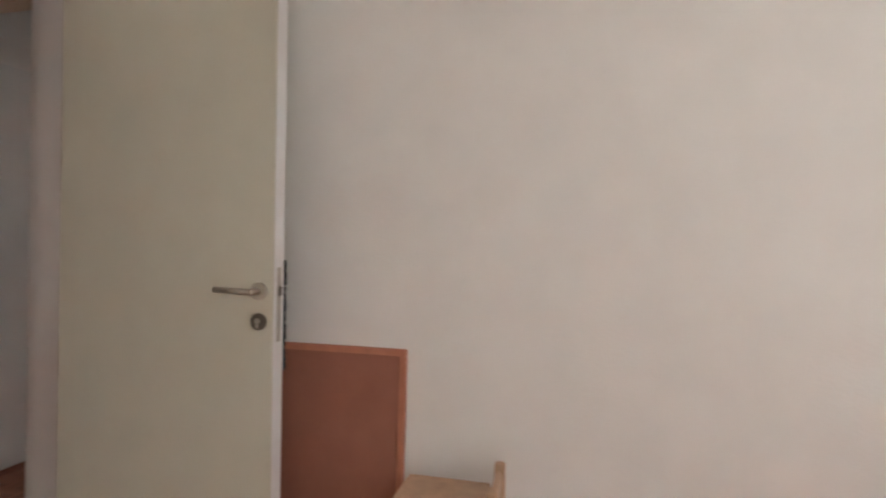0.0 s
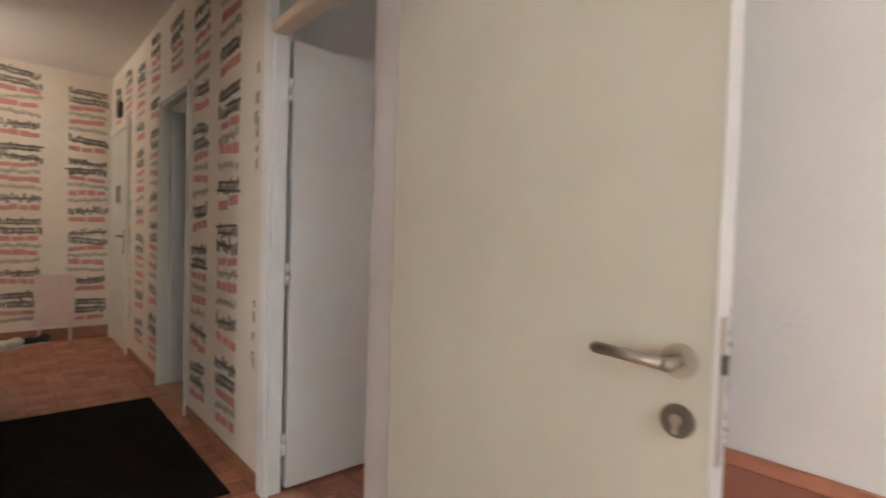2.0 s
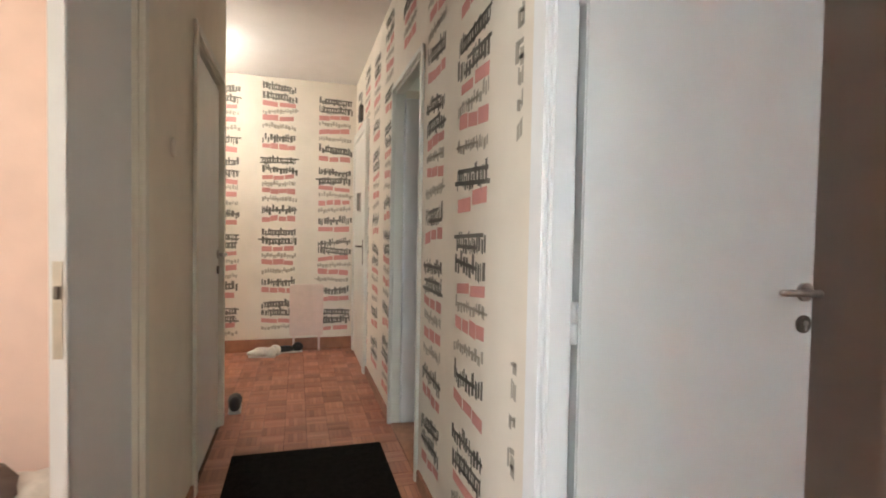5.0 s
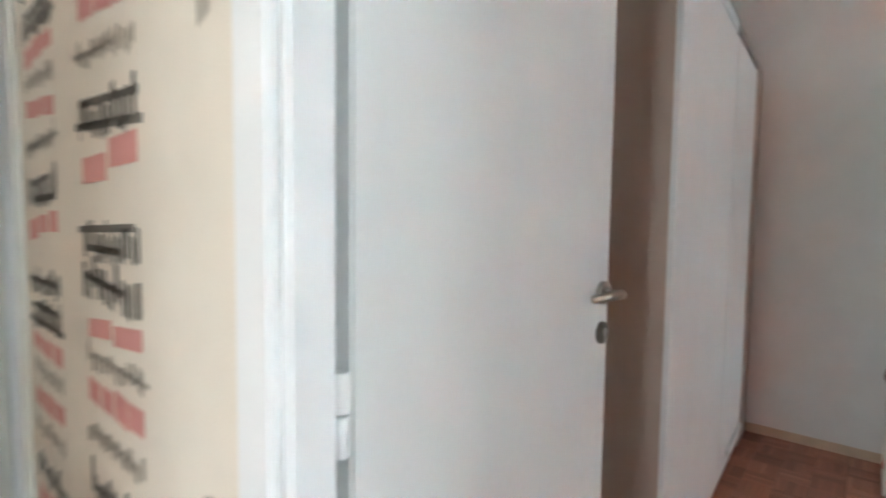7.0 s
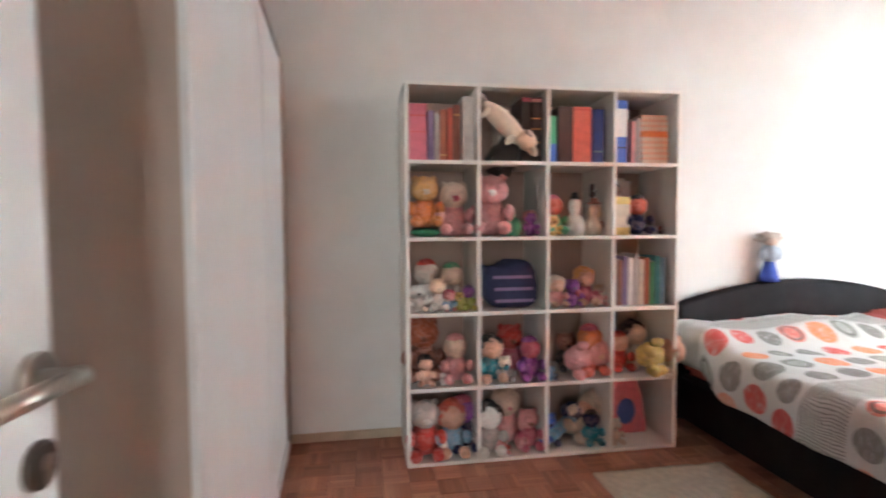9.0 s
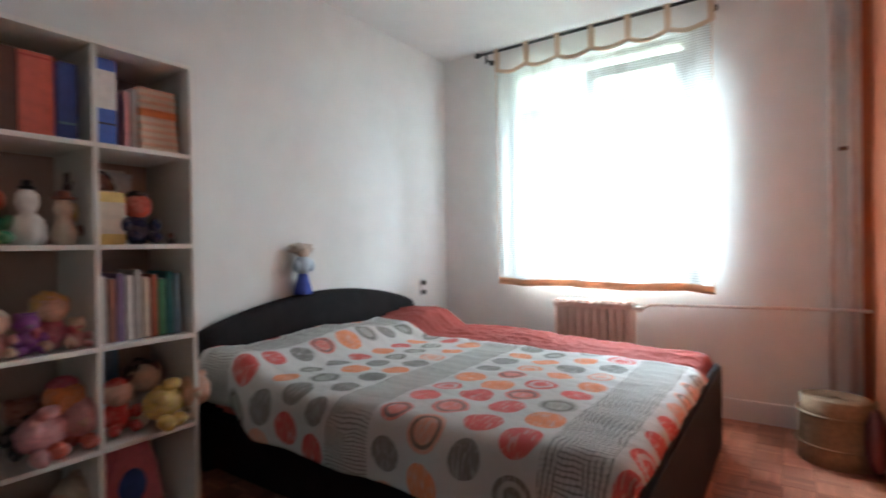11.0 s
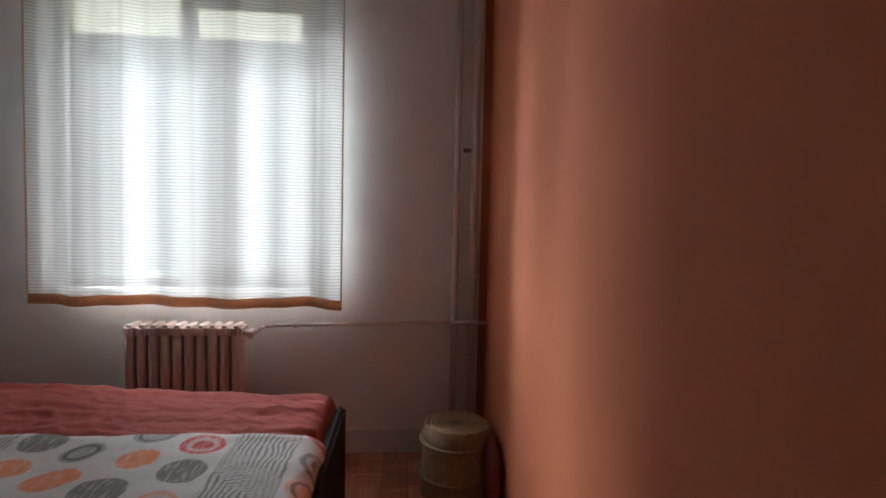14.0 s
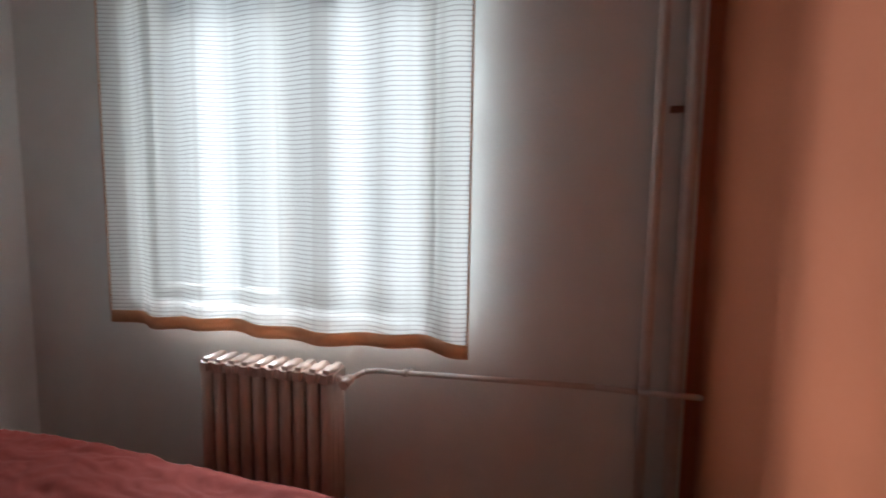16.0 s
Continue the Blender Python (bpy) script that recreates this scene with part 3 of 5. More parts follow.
# entrance door, flat in the papered wall near its far end
ed = thing("door_6", "closed white entrance door with a dark handle in the papered wall", "door", kind="structure")
part("leaf", box(-0.022, -0.0015, 3.72, 4.50, 0.01, 2.04, 0.004), M_DOOR, ed)
for a, c, e, f in ((3.64, 3.717, 0.0, 2.12), (4.503, 4.58, 0.0, 2.12), (3.718, 4.502, 2.043, 2.12)):
    part("door_frame", box(-0.032, -0.001, a, c, e, f, 0.004), M_DOOR, ed)
part("back_plate", box(-0.027, -0.0225, 3.79, 3.83, 0.90, 1.12, 0.003), M_DARKSTEEL, ed, "dark handle plate")
bm = bmesh.new()
add_tube(bm, (-0.027, 3.81, 1.06), (-0.07, 3.81, 1.06), 0.008, 12)
add_tube(bm, (-0.07, 3.803, 1.06), (-0.07, 3.93, 1.06), 0.008, 12)
part("door_handle", bm, M_DARKSTEEL, ed, "dark lever handle")
bm = bmesh.new()
add_tube(bm, (-0.0225, 4.11, 1.5), (-0.030, 4.11, 1.5), 0.012, 16)
part("peephole", bm, M_DARKSTEEL, ed)
# dark shelves with pale things, seen through the slit of the third doorway
tc_ = thing("tall_cabinet", "tall dark open cabinet with pale things on its shelves", "cabinet", at=(0.86, 1.75, 0))
dk = mat("dark_wood", (0.025, 0.017, 0.013), 0.6)
part("back", box(0.30, 0.32, 0, 1.1, 0, 2.2), dk, tc_)
for y0 in (0.0, 1.08):
    part("side", box(0, 0.298, y0, y0 + 0.02, 0, 2.2), dk, tc_)
rnd3 = random.Random(8)
for k in range(7):
    z = 0.05 + k * 0.34
    part("shelf", box(0.0, 0.298, 0.021, 1.079, z, z + 0.02), dk, tc_)
    if k < 6:
        for q in range(4):
            h = rnd3.uniform(0.06, 0.2)
            cb = thing("box", "small pale box in the dark cabinet", "box", "boxes in the cabinet", at=(0.90, 1.82 + q * 0.26, z + 0.0205))
            part("body", box(0, 0.2, 0, rnd3.uniform(0.1, 0.2), 0, h, 0.004), paint(0.5, 0.46, 0.42), cb)

transom = thing("transom", "fixed glass light over the bedroom door with a wooden bar", kind="structure")
part("transom_bar", box(-0.02, 0.052, -0.255, 0.515, 2.0, 2.045, 0.004), mat("cream_bar", (0.62, 0.50, 0.38), 0.4, dirt=0.15), transom, "cream wooden bar")
tg = mat("frosted_glass", (0.55, 0.60, 0.55), 0.35)
tg.node_tree.nodes["Principled BSDF"].inputs["Transmission Weight"].default_value = 0.55
part("pane", box(0.012, 0.018, -0.255, 0.515, 2.046, 2.394), tg, transom, "greenish frosted pane")

# ---- bedroom furniture ----
def wardrobe():
    ob = thing("wardrobe", "tall white sliding-door wardrobe with a grey-beige side panel with its shade in the colour", "wardrobe", at=(1.19, 0.515, 0), rz=3.0)
    W, D, H = 1.80, 0.5, 2.02
    # darker than the doors: shade on the side is put into this beige
    side = mat("shaded_beige_laminate", (0.46, 0.37, 0.31), 0.5, var=0.03)
    part("side_panel", box(0, 0.02, 0.0, D, 0, H, 0.002), side, ob, "grey-beige side panel with its shade in the colour")
    part("side_panel", box(W - 0.02, W, 0.0, D, 0, H, 0.002), side, ob)
    part("top_panel", box(0.02, W - 0.02, 0.0, D, H - 0.02, H, 0.002), M_WARD, ob)
    part("back_panel", box(0.02, W - 0.02, D - 0.01, D, 0.06, H - 0.02), M_WARD, ob)
    part("plinth", box(0.02, W - 0.02, 0.03, 0.05, 0, 0.055), M_WARD, ob)
    part("sliding_door", box(0.0, W * 0.52 - 0.003, -0.018, 0.0, 0.06, H - 0.05, 0.003), M_WARD, ob)
    part("sliding_door", box(W * 0.52, 1.54, -0.018, 0.0, 0.06, H - 0.05, 0.003), M_WARD, ob)
    part("filler_panel", box(1.543, W, -0.012, 0.0, 0.0, H, 0.002), side, ob, "beige filler panel with bounced tint in the colour")
    part("top_rail", box(0.0, 0.9, -0.02, 0.0, H - 0.05, H, 0.003), M_WARD, ob, "white rail")
    part("rail_cap", box(0.9, 1.54, -0.02, 0.0, H - 0.045, H - 0.012, 0.003), mat("grey_metal", (0.25, 0.23, 0.21), 0.4, 0.6), ob, "dark grey rail end")
    part("foot_rail", box(1.1, 1.52, -0.03, -0.018, 0.12, 0.15, 0.004), M_WARD, ob, "white foot rail")


wardrobe()
bm = bmesh.new()
add_ball(bm, (0, 0, 0.10), 0.13, (1.3, 0.9, 0.78), sub=3, jitter=0.12)
add_ball(bm, (0.16, 0.02, 0.09), 0.09, (1, 1, 1), sub=3, jitter=0.15)
tagged(part("cloth_bundle", bm, paint(0.35, 0.06, 0.05), at=(1.95, 0.70, 2.02)), "dark red cloth bundle on top of the wardrobe", "bundle")

SH_X0, SH_X1, SH_W, SH_H = 2.63, 3.005, 1.425, 1.868
T = 0.018
CW, CH = (SH_W - T) / 4, (SH_H - T) / 5


def shelf_unit():
    ob = thing("shelf_unit", "white cube shelf full of books and soft toys", "shelf", at=(SH_X0, 0, 0))
    D = SH_X1 - SH_X0
    for k in range(5):
        y = -k * CW
        o = 0.0 if k in (0, 4) else 0.004
        part("side_panel" if k in (0, 4) else "divider", box(o, D - 0.008, y - T, y, 0 if k in (0, 4) else T, SH_H if k in (0, 4) else SH_H - T, 0.0015), M_SHELF, ob)
    for j in range(6):
        z = j * CH
        if j in (0, 5):
            part("top_board" if j else "base_board", box(0, D - 0.008, -4 * CW, -T, z, z + T, 0.0015), M_SHELF, ob)
        else:
            for k in range(4):
                part("shelf", box(0.002, D - 0.008, -(k + 1) * CW, -k * CW - T, z, z + T, 0.0015), M_SHELF, ob)
    part("back_panel", box(D - 0.008, D - 0.002, -SH_W, 0, 0, SH_H), mat("shelf_back", (0.52, 0.38, 0.31), 0.7), ob, "brownish back panel")


shelf_unit()

BX0, BX1, BY0, BY1, BZ = 0.905, 2.93, -3.30, -1.62, 0.50


def cloth_height(x, y):
    """The quilt's and sheet's surface over the mattress."""
    z = BZ + 0.012 * noise.noise(Vector((x * 2.3, y * 2.3, 1))) + 0.006 * noise.noise(Vector((x * 7, y * 7, 4)))
    z += 0.035 * min(1, max(0, (x - 1.15) / 0.8)) * min(1, max(0, (-2.75 - y) / 0.35))
    if x > 2.45:                                    # pillows under the quilt
        k = min(1, (x - 2.45) / 0.22)
        z += 0.11 * (k * k * (3 - 2 * k)) * (0.86 + 0.14 * math.sin(y * 7.5))
    return z


def draped(name, x0, x1, y0, y1, skirt, material, label, off, nx=90, ny=80, wrinkle=0.004, sides=("near", "foot")):
    """A cloth over the bed from y0 to y1, hanging over the near and foot edges."""
    bm = bmesh.new()
    uvl = bm.loops.layers.uv.new("UVMap")
    L, R = skirt.get("foot", 0), skirt.get("near", 0)
    us = np.linspace(x0 - L, x1, nx)
    vs = np.linspace(y0, y1 + R, ny)
    grid = []
    for u in us:
        row = []
        for v in vs:
            x, y, drop = u, v, 0.0
            if u < x0:
                x = x0 - 0.02 * min(1, (x0 - u) / 0.05) - 0.008 * math.sin(v * 17) * min(1, (x0 - u) / 0.1)
                drop += (x0 - u)
            if v > y1:
                y = y1 + 0.02 * min(1, (v - y1) / 0.05) + 0.012 * (1 + math.sin(u * 13 + 1)) * min(1, (v - y1) / 0.1)
                drop = max(drop, v - y1) if drop == 0 else drop + 0.3 * (v - y1)
            z = cloth_height(max(x, x0), min(y, y1)) + off
            e = min(u - x0, y1 - v)
            if drop == 0 and e < 0.06:
                z -= 0.022 * (1 - max(e, 0) / 0.06) ** 2
            elif drop:
                z -= 0.022 + drop
            z += wrinkle * noise.noise(Vector((u * 3, v * 22, 2))) + wrinkle * 0.6 * noise.noise(Vector((u * 11, v * 11, 7)))
            if wrinkle > 0.01:
                for a, q in ((0.5, 5), (-0.7, 9)):
                    s = noise.noise(Vector((u * q + a * v * q, v * q * 2.2 - a * u * q, q)))
                    z += wrinkle * 0.5 * max(0, 1 - abs(s) * 4) ** 1.5
            row.append((bm.verts.new((x, y, z)), u, v))
        grid.append(row)
    for i in range(nx - 1):
        for j in range(ny - 1):
            q = (grid[i][j], grid[i + 1][j], grid[i + 1][j + 1], grid[i][j + 1])
            f = bm.faces.new([a[0] for a in q])
            f.smooth = True
            for lp, a in zip(f.loops, q):
                lp[uvl].uv = (a[1] - 0.956, a[2] + 2.054)
    ob = part(name, bm, material, None, label)
    md = ob.modifiers.new("thickness", "SOLIDIFY")
    md.thickness, md.offset = 0.008, 1
    return tagged(ob, category=name.split("_")[-1])


def bed():
    ob = thing("bed", "low bed with a dark leatherette base and curved headboard", "bed")
    part("base", box(BX0 + 0.03, BX1, BY0 + 0.02, BY1 - 0.02, 0.03, 0.30, 0.02), M_LEATHER, ob, "dark leatherette bed base")
    part("foot_panel", box(BX0 - 0.015, BX0 + 0.028, BY0, BY1, 0.02, 0.46, 0.015), M_LEATHER, ob, "dark leatherette foot panel")
    part("mattress", box(BX0 + 0.04, BX1, BY0 + 0.03, BY1 - 0.04, 0.30, BZ - 0.03, 0.035), paint(0.55, 0.14, 0.11, 0.9), ob, "mattress in a coral sheet", )
    bm = bmesh.new()
    n = 28
    front, back = [], []
    for k in range(n + 1):
        y = BY0 + 0.02 + (BY1 - BY0 - 0.02) * k / n
        s = k / n
        z = 0.70 + 0.14 * math.sin(math.pi * min(1, max(0, s))) ** 0.8
        front.append((y, z))
    for x0, x1 in ((BX1 + 0.003, BX1 + 0.075),):
        rows = []
        for y, z in front:
            prof = [(x0, 0.02), (x0, z - 0.03), (x0 + 0.015, z - 0.006), (x0 + 0.036, z), (x1 - 0.015, z - 0.006), (x1, z - 0.03), (x1, 0.02)]
            rows.append([bm.verts.new((px, y, pz)) for px, pz in prof])
        for a, b in zip(rows, rows[1:]):
            for i in range(len(a) - 1):
                bm.faces.new((a[i], a[i + 1], b[i + 1], b[i])).smooth = True
            bm.faces.new((a[-1], a[0], b[0], b[-1]))
        bm.faces.new(rows[0])
        bm.faces.new(rows[-1][::-1])
    part("headboard", bm, M_LEATHER, ob, "dark curved headboard")
    for x in (BX0 + 0.12, BX1 - 0.12):
        for y in (BY0 + 0.12, BY1 - 0.12):
            bm = bmesh.new()
            add_tube(bm, (x, y, 0), (x, y, 0.03), 0.025)
            part("foot", bm, M_BLACK, ob)


bed()
draped("coral_sheet", BX0 + 0.05, BX1 - 0.01, BY0 + 0.005, -2.72, {"foot": 0.04}, M_SHEET, "wrinkled coral red sheet over the bed", 0.0, 240, 90, wrinkle=0.0105)
draped("dotted_quilt", BX0 + 0.015, BX1 - 0.01, -2.84, BY1 + 0.005, {"foot": 0.03, "near": 0.21}, M_COVER, "white quilt printed with orange, red and grey dots over the bed", 0.02, wrinkle=0.006)

# ---- window, curtain, heating ----
def window(name, x0, x1, z0, z1, label, y=BED_WIN - 0.25):
    ob = thing(name, label, kind="structure")
    yf0, yf1 = y + 0.06, y + 0.12
    wood = mat("window_wood", (0.10, 0.07, 0.045), 0.5, var=0.08)
    for a, b, c, d in ((x0, x0 + 0.05, z0, z1), (x1 - 0.05, x1, z0, z1), (x0 + 0.05, x1 - 0.05, z0, z0 + 0.05), (x0 + 0.05, x1 - 0.05, z1 - 0.02, z1)):
        part("window_frame", box(a, b, yf0, yf1, c, d, 0.004), wood, ob)
    xm = (x0 + x1) / 2
    glass = bpy.data.materials.get("window_glass") or bpy.data.materials.new("window_glass")
    glass.use_nodes = True
    g = glass.node_tree.nodes["Principled BSDF"]
    g.inputs["Transmission Weight"].default_value, g.inputs["Roughness"].default_value, g.inputs["IOR"].default_value = 1, 0.0, 1.45
    slim = mat("slim_metal", (0.62, 0.62, 0.58), 0.4, 0.3)
    # a brown casement shut in one half, lower than the frame; a slim pale frame in the other
    for a, b, top, w, m in ((x0 + 0.03, xm + 0.02, z1 - 0.105, 0.065, wood), (xm + 0.022, x1 - 0.051, z1 - 0.022, 0.018, slim)):
        s = part("sash", box(a, a + w, yf1 + 0.002, yf1 + 0.035, z0 + 0.052, top, 0.004), m, ob)
        part("stile", box(b - w, b, yf1 + 0.002, yf1 + 0.035, z0 + 0.052, top, 0.004), m, s)
        part("rail", box(a + w, b - w, yf1 + 0.002, yf1 + 0.035, z0 + 0.052, z0 + 0.052 + w, 0.004), m, s)
        part("rail", box(a + w, b - w, yf1 + 0.002, yf1 + 0.035, top - w, top, 0.004), m, s)
        p = part("pane", box(a + w, b - w, yf1 + 0.015, yf1 + 0.021, z0 + 0.052 + w, top - w), glass, s, "clear glass pane")
        p.visible_shadow = False
    part("window_sill", box(x0 - 0.03, x1 + 0.03, y + 0.16, y + 0.262, z0 - 0.03, z0 - 0.002, 0.006), M_FRAME, ob)
    return ob


window("window_1", 1.12, 2.46, 0.86, 2.475, "wooden bedroom window with two casements behind a curtain")
window("window_2", -2.0, -0.6, 0.86, 2.475, "wooden window of the first room with two casements")
# glowing sheet added outside the window so that its panes look bright
hm = bpy.data.materials.new("backdrop_glow")
hm.use_nodes = True
_n, _l = hm.node_tree.nodes, hm.node_tree.links
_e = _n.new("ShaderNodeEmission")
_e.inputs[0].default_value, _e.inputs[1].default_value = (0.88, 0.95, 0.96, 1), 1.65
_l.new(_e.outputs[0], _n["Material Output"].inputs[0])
structure("backdrop", box(-12, 16, -18.1, -18.0, -9, 7.5), hm, "glowing sheet standing in for the bright distance outside the window")
# translucent slats added to tint the light in the window's top yellow-green
blind = thing("tint_slats", "pale yellow-green slats added to tint light in the window's top", "blind")
bmat = bpy.data.materials.new("tint_slat")
bmat.use_nodes = True
_n, _l = bmat.node_tree.nodes, bmat.node_tree.links
_t = _n.new("ShaderNodeBsdfTranslucent")
_t.inputs[0].default_value = (0.66, 0.65, 0.52, 1)
_c, _m = _n.new("ShaderNodeBsdfTransparent"), _n.new("ShaderNodeMixShader")
_m.inputs[0].default_value = 0.4
_l.new(_t.outputs[0], _m.inputs[1])
_l.new(_c.outputs[0], _m.inputs[2])
_l.new(_m.outputs[0], _n["Material Output"].inputs[0])
for k in range(7):
    part("slat", box(1.13, 2.45, BED_WIN - 0.200, BED_WIN - 0.194, 2.185 + k * 0.041, 2.223 + k * 0.041), bmat, blind)

CX0, CX1, CZ0, CZ1, CY, RODZ = 0.968, 2.455, 0.786, 2.475, BED_WIN + 0.095, 2.60


def curtain():
    ob = thing("curtain", "cream striped voile curtain with a brown hem on tab tops", "curtain")

    def fold(x, z):
        a = 0.35 + 0.65 * (CZ1 - z) / (CZ1 - CZ0)
        t = (x - CX0)
        return CY + a * (0.020 * math.sin(t * 26 + 0.6 * math.sin(t * 5)) + 0.012 * math.sin(t * 11.3 + 1.2)) + 0.006 * noise.noise(Vector((x * 4, 0, z * 2)))

    def topz(x):
        s = (x - CX0) / (CX1 - CX0) * 6
        return CZ1 - 0.035 * abs(math.sin(math.pi * s)) ** 0.7

    def botz(x):
        return CZ0 + 0.013 * (x - 1.71) + 0.008 * math.sin((x - CX0) * 8.5) + 0.012 * noise.noise(Vector((x * 3, 3, 0)))

    def sheet(za, zb, rows, mi_mat, name, off=0.0, x0=CX0, x1=CX1, cols=150, label=""):
        bm = bmesh.new()
        g = []
        for i in range(cols + 1):
            x = x0 + (x1 - x0) * i / cols
            a, b = za(x), zb(x)
            g.append([bm.verts.new((x, fold(x, a + (b - a) * j / rows) + off, a + (b - a) * j / rows)) for j in range(rows + 1)])
        for i in range(cols):
            for j in range(rows):
                bm.faces.new((g[i][j], g[i + 1][j], g[i + 1][j + 1], g[i][j + 1])).smooth = True
        return part(name, bm, mi_mat, ob, label)
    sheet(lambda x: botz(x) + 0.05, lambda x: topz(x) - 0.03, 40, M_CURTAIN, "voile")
    h = sheet(lambda x: botz(x), lambda x: botz(x) + 0.05, 2, M_HEM, "hem", label="brown cloth hem")
    h.modifiers.new("thickness", "SOLIDIFY").thickness = 0.003
    tmat = mat("curtain_band", (0.66, 0.50, 0.36), 0.9)
    h = sheet(lambda x: topz(x) - 0.03, lambda x: topz(x), 2, tmat, "top_band", label="ochre scalloped top band")
    h.modifiers.new("thickness", "SOLIDIFY").thickness = 0.003
    for xs in (CX0, CX1 - 0.006):
        h = sheet(lambda x: botz(x) + 0.05, lambda x: topz(x) - 0.03, 40, M_HEM, "side_hem", 0.004, xs, xs + 0.006, 2)
        h.modifiers.new("thickness", "SOLIDIFY").thickness = 0.003
    for k in range(7):
        x = CX0 + 0.005 + (CX1 - CX0 - 0.01) * k / 6
        bm = bmesh.new()
        w = 0.018
        path = [(CY + 0.006, CZ1 - 0.03)] + [(CY + 0.0175 * math.cos(a), RODZ + 0.0175 * math.sin(a)) for a in np.linspace(-0.3, math.pi + 0.3, 9)] + [(CY - 0.006, CZ1 - 0.03)]
        vs = [[bm.verts.new((x + s, y, z)) for s in (-w, w)] for y, z in path]
        for a, b in zip(vs, vs[1:]):
            bm.faces.new((a[0], a[1], b[1], b[0]))
        t = part("tab", bm, tmat, ob, "ochre tab looped over the rod")
        t.modifiers.new("thickness", "SOLIDIFY").thickness = 0.002


curtain()
rod = thing("curtain_rod", "black metal curtain rod with ball ends on wall brackets", "curtain rod")
bm = bmesh.new()
add_tube(bm, (0.93, CY, RODZ), (2.59, CY, RODZ), 0.0105)
part("pole", bm, M_BLACK, rod)
for x, s in ((0.93, -1), (2.59, 1)):
    bm = bmesh.new()
    add_tube(bm, (x - 0.005 * s, CY, RODZ), (x + 0.012 * s, CY, RODZ), 0.014)
    add_ball(bm, (x + 0.032 * s, CY, RODZ), 0.023)
    add_tube(bm, (x + 0.048 * s, CY, RODZ), (x + 0.062 * s, CY, RODZ), 0.008, r2=0.003)
    part("finial", bm, M_BLACK, rod)
for x in (0.965, 2.545):
    bm = bmesh.new()
    add_tube(bm, (x, BED_WIN, RODZ - 0.045), (x, BED_WIN + 0.008, RODZ - 0.045), 0.022)
    add_tube(bm, (x, BED_WIN + 0.008, RODZ - 0.045), (x, CY, RODZ - 0.045), 0.007)
    add_tube(bm, (x, CY, RODZ - 0.075), (x, CY, RODZ - 0.0105), 0.008)
    part("bracket", bm, M_BLACK, rod)


def radiator():
    ob = thing("radiator", "old cast iron column radiator painted pinkish white under the window", "radiator")
    n, x0, x1, y0, y1, z0, z1 = 10, 1.435, 1.985, BED_WIN + 0.055, BED_WIN + 0.185, 0.12, 0.712
    p = (x1 - x0) / n
    for k in range(n):
        cx = x0 + (k + 0.5) * p
        bm = bmesh.new()
        for cy in (y0 + 0.022, (y0 + y1) / 2, y1 - 0.022):
            add_tube(bm, (cx, cy, z0 + 0.05), (cx, cy, z1 - 0.05), 0.023, 12)
        for z in (z0 + 0.035, z1 - 0.035):
            g = add_box(bm, cx - p * 0.47, cx + p * 0.47, y0, y1, z - 0.032, z + 0.032, 0, 0.014)
        add_ball(bm, (cx, (y0 + y1) / 2, z1 - 0.012), 0.018, (1.1, 3.0, 0.7))
        part("section", bm, M_RAD, ob)
    for x in (x0 + 0.03, x1 - 0.03):
        part("leg", box(x - 0.012, x + 0.012, y0 + 0.02, y1 - 0.02, 0, z0 + 0.02, 0.004), M_RAD, ob)
    bm = bmesh.new()
    add_tube(bm, (x0, y1 - 0.05, 0.669), (x0 - 0.035, y1 - 0.05, 0.669), 0.014)
    add_ball(bm, (x0 - 0.04, y1 - 0.05, 0.669), 0.021)
    add_tube(bm, (x0 - 0.04, y1 - 0.05, 0.669), (x0 - 0.04, y1 - 0.005, 0.664), 0.017)
    part("valve", bm, M_RAD, ob, "painted radiator valve")
    bm = bmesh.new()
    add_tube(bm, (x1, y1 - 0.06, 0.683), (x1 + 0.014, y1 - 0.06, 0.683), 0.017)
    part("end_plug", bm, M_RAD, ob)


radiator()
pipes = thing("heating_pipes", "painted heating pipes in the corner with a branch to the radiator", "pipes")
for x, r in ((0.395, 0.0165), (0.303, 0.021)):
    bm = bmesh.new()
    add_tube(bm, (x, BED_WIN + 0.045, 0), (x, BED_WIN + 0.045, TOP), r, 20)
    part("riser", bm, M_PIPE, pipes)
bm = bmesh.new()
pts = [(1.395, BED_WIN + 0.12, 0.669), (1.38, BED_WIN + 0.11, 0.675), (1.352, BED_WIN + 0.085, 0.688), (1.30, BED_WIN + 0.075, 0.692), (0.55, BED_WIN + 0.07, 0.709), (0.42, BED_WIN + 0.09, 0.714), (0.24, BED_WIN + 0.09, 0.716)]
for a, b in zip(pts, pts[1:]):
    add_tube(bm, a, b, 0.0095, 12)
    add_ball(bm, b, 0.0095)
part("branch", bm, M_PIPE, pipes)
for x, y, z in ((1.20, BED_WIN, 0.694),):
    bm = bmesh.new()
    add_tube(bm, (x, y, z - 0.012), (x, BED_WIN + 0.07, z - 0.012), 0.006, 8)
    add_tube(bm, (x - 0.01, BED_WIN + 0.072, z), (x + 0.01, BED_WIN + 0.072, z), 0.014, 12)
    part("clip", bm, M_PIPE, pipes)
bm = bmesh.new()
add_tube(bm, (0.345, BED_WIN, 1.6), (0.345, BED_WIN + 0.05, 1.6), 0.008, 10)
add_box(bm, 0.325, 0.365, BED_WIN + 0.03, BED_WIN + 0.045, 1.59, 1.61)
part("clamp", bm, mat("rusty_clamp", (0.22, 0.10, 0.06), 0.7), pipes, "brownish pipe clamp")

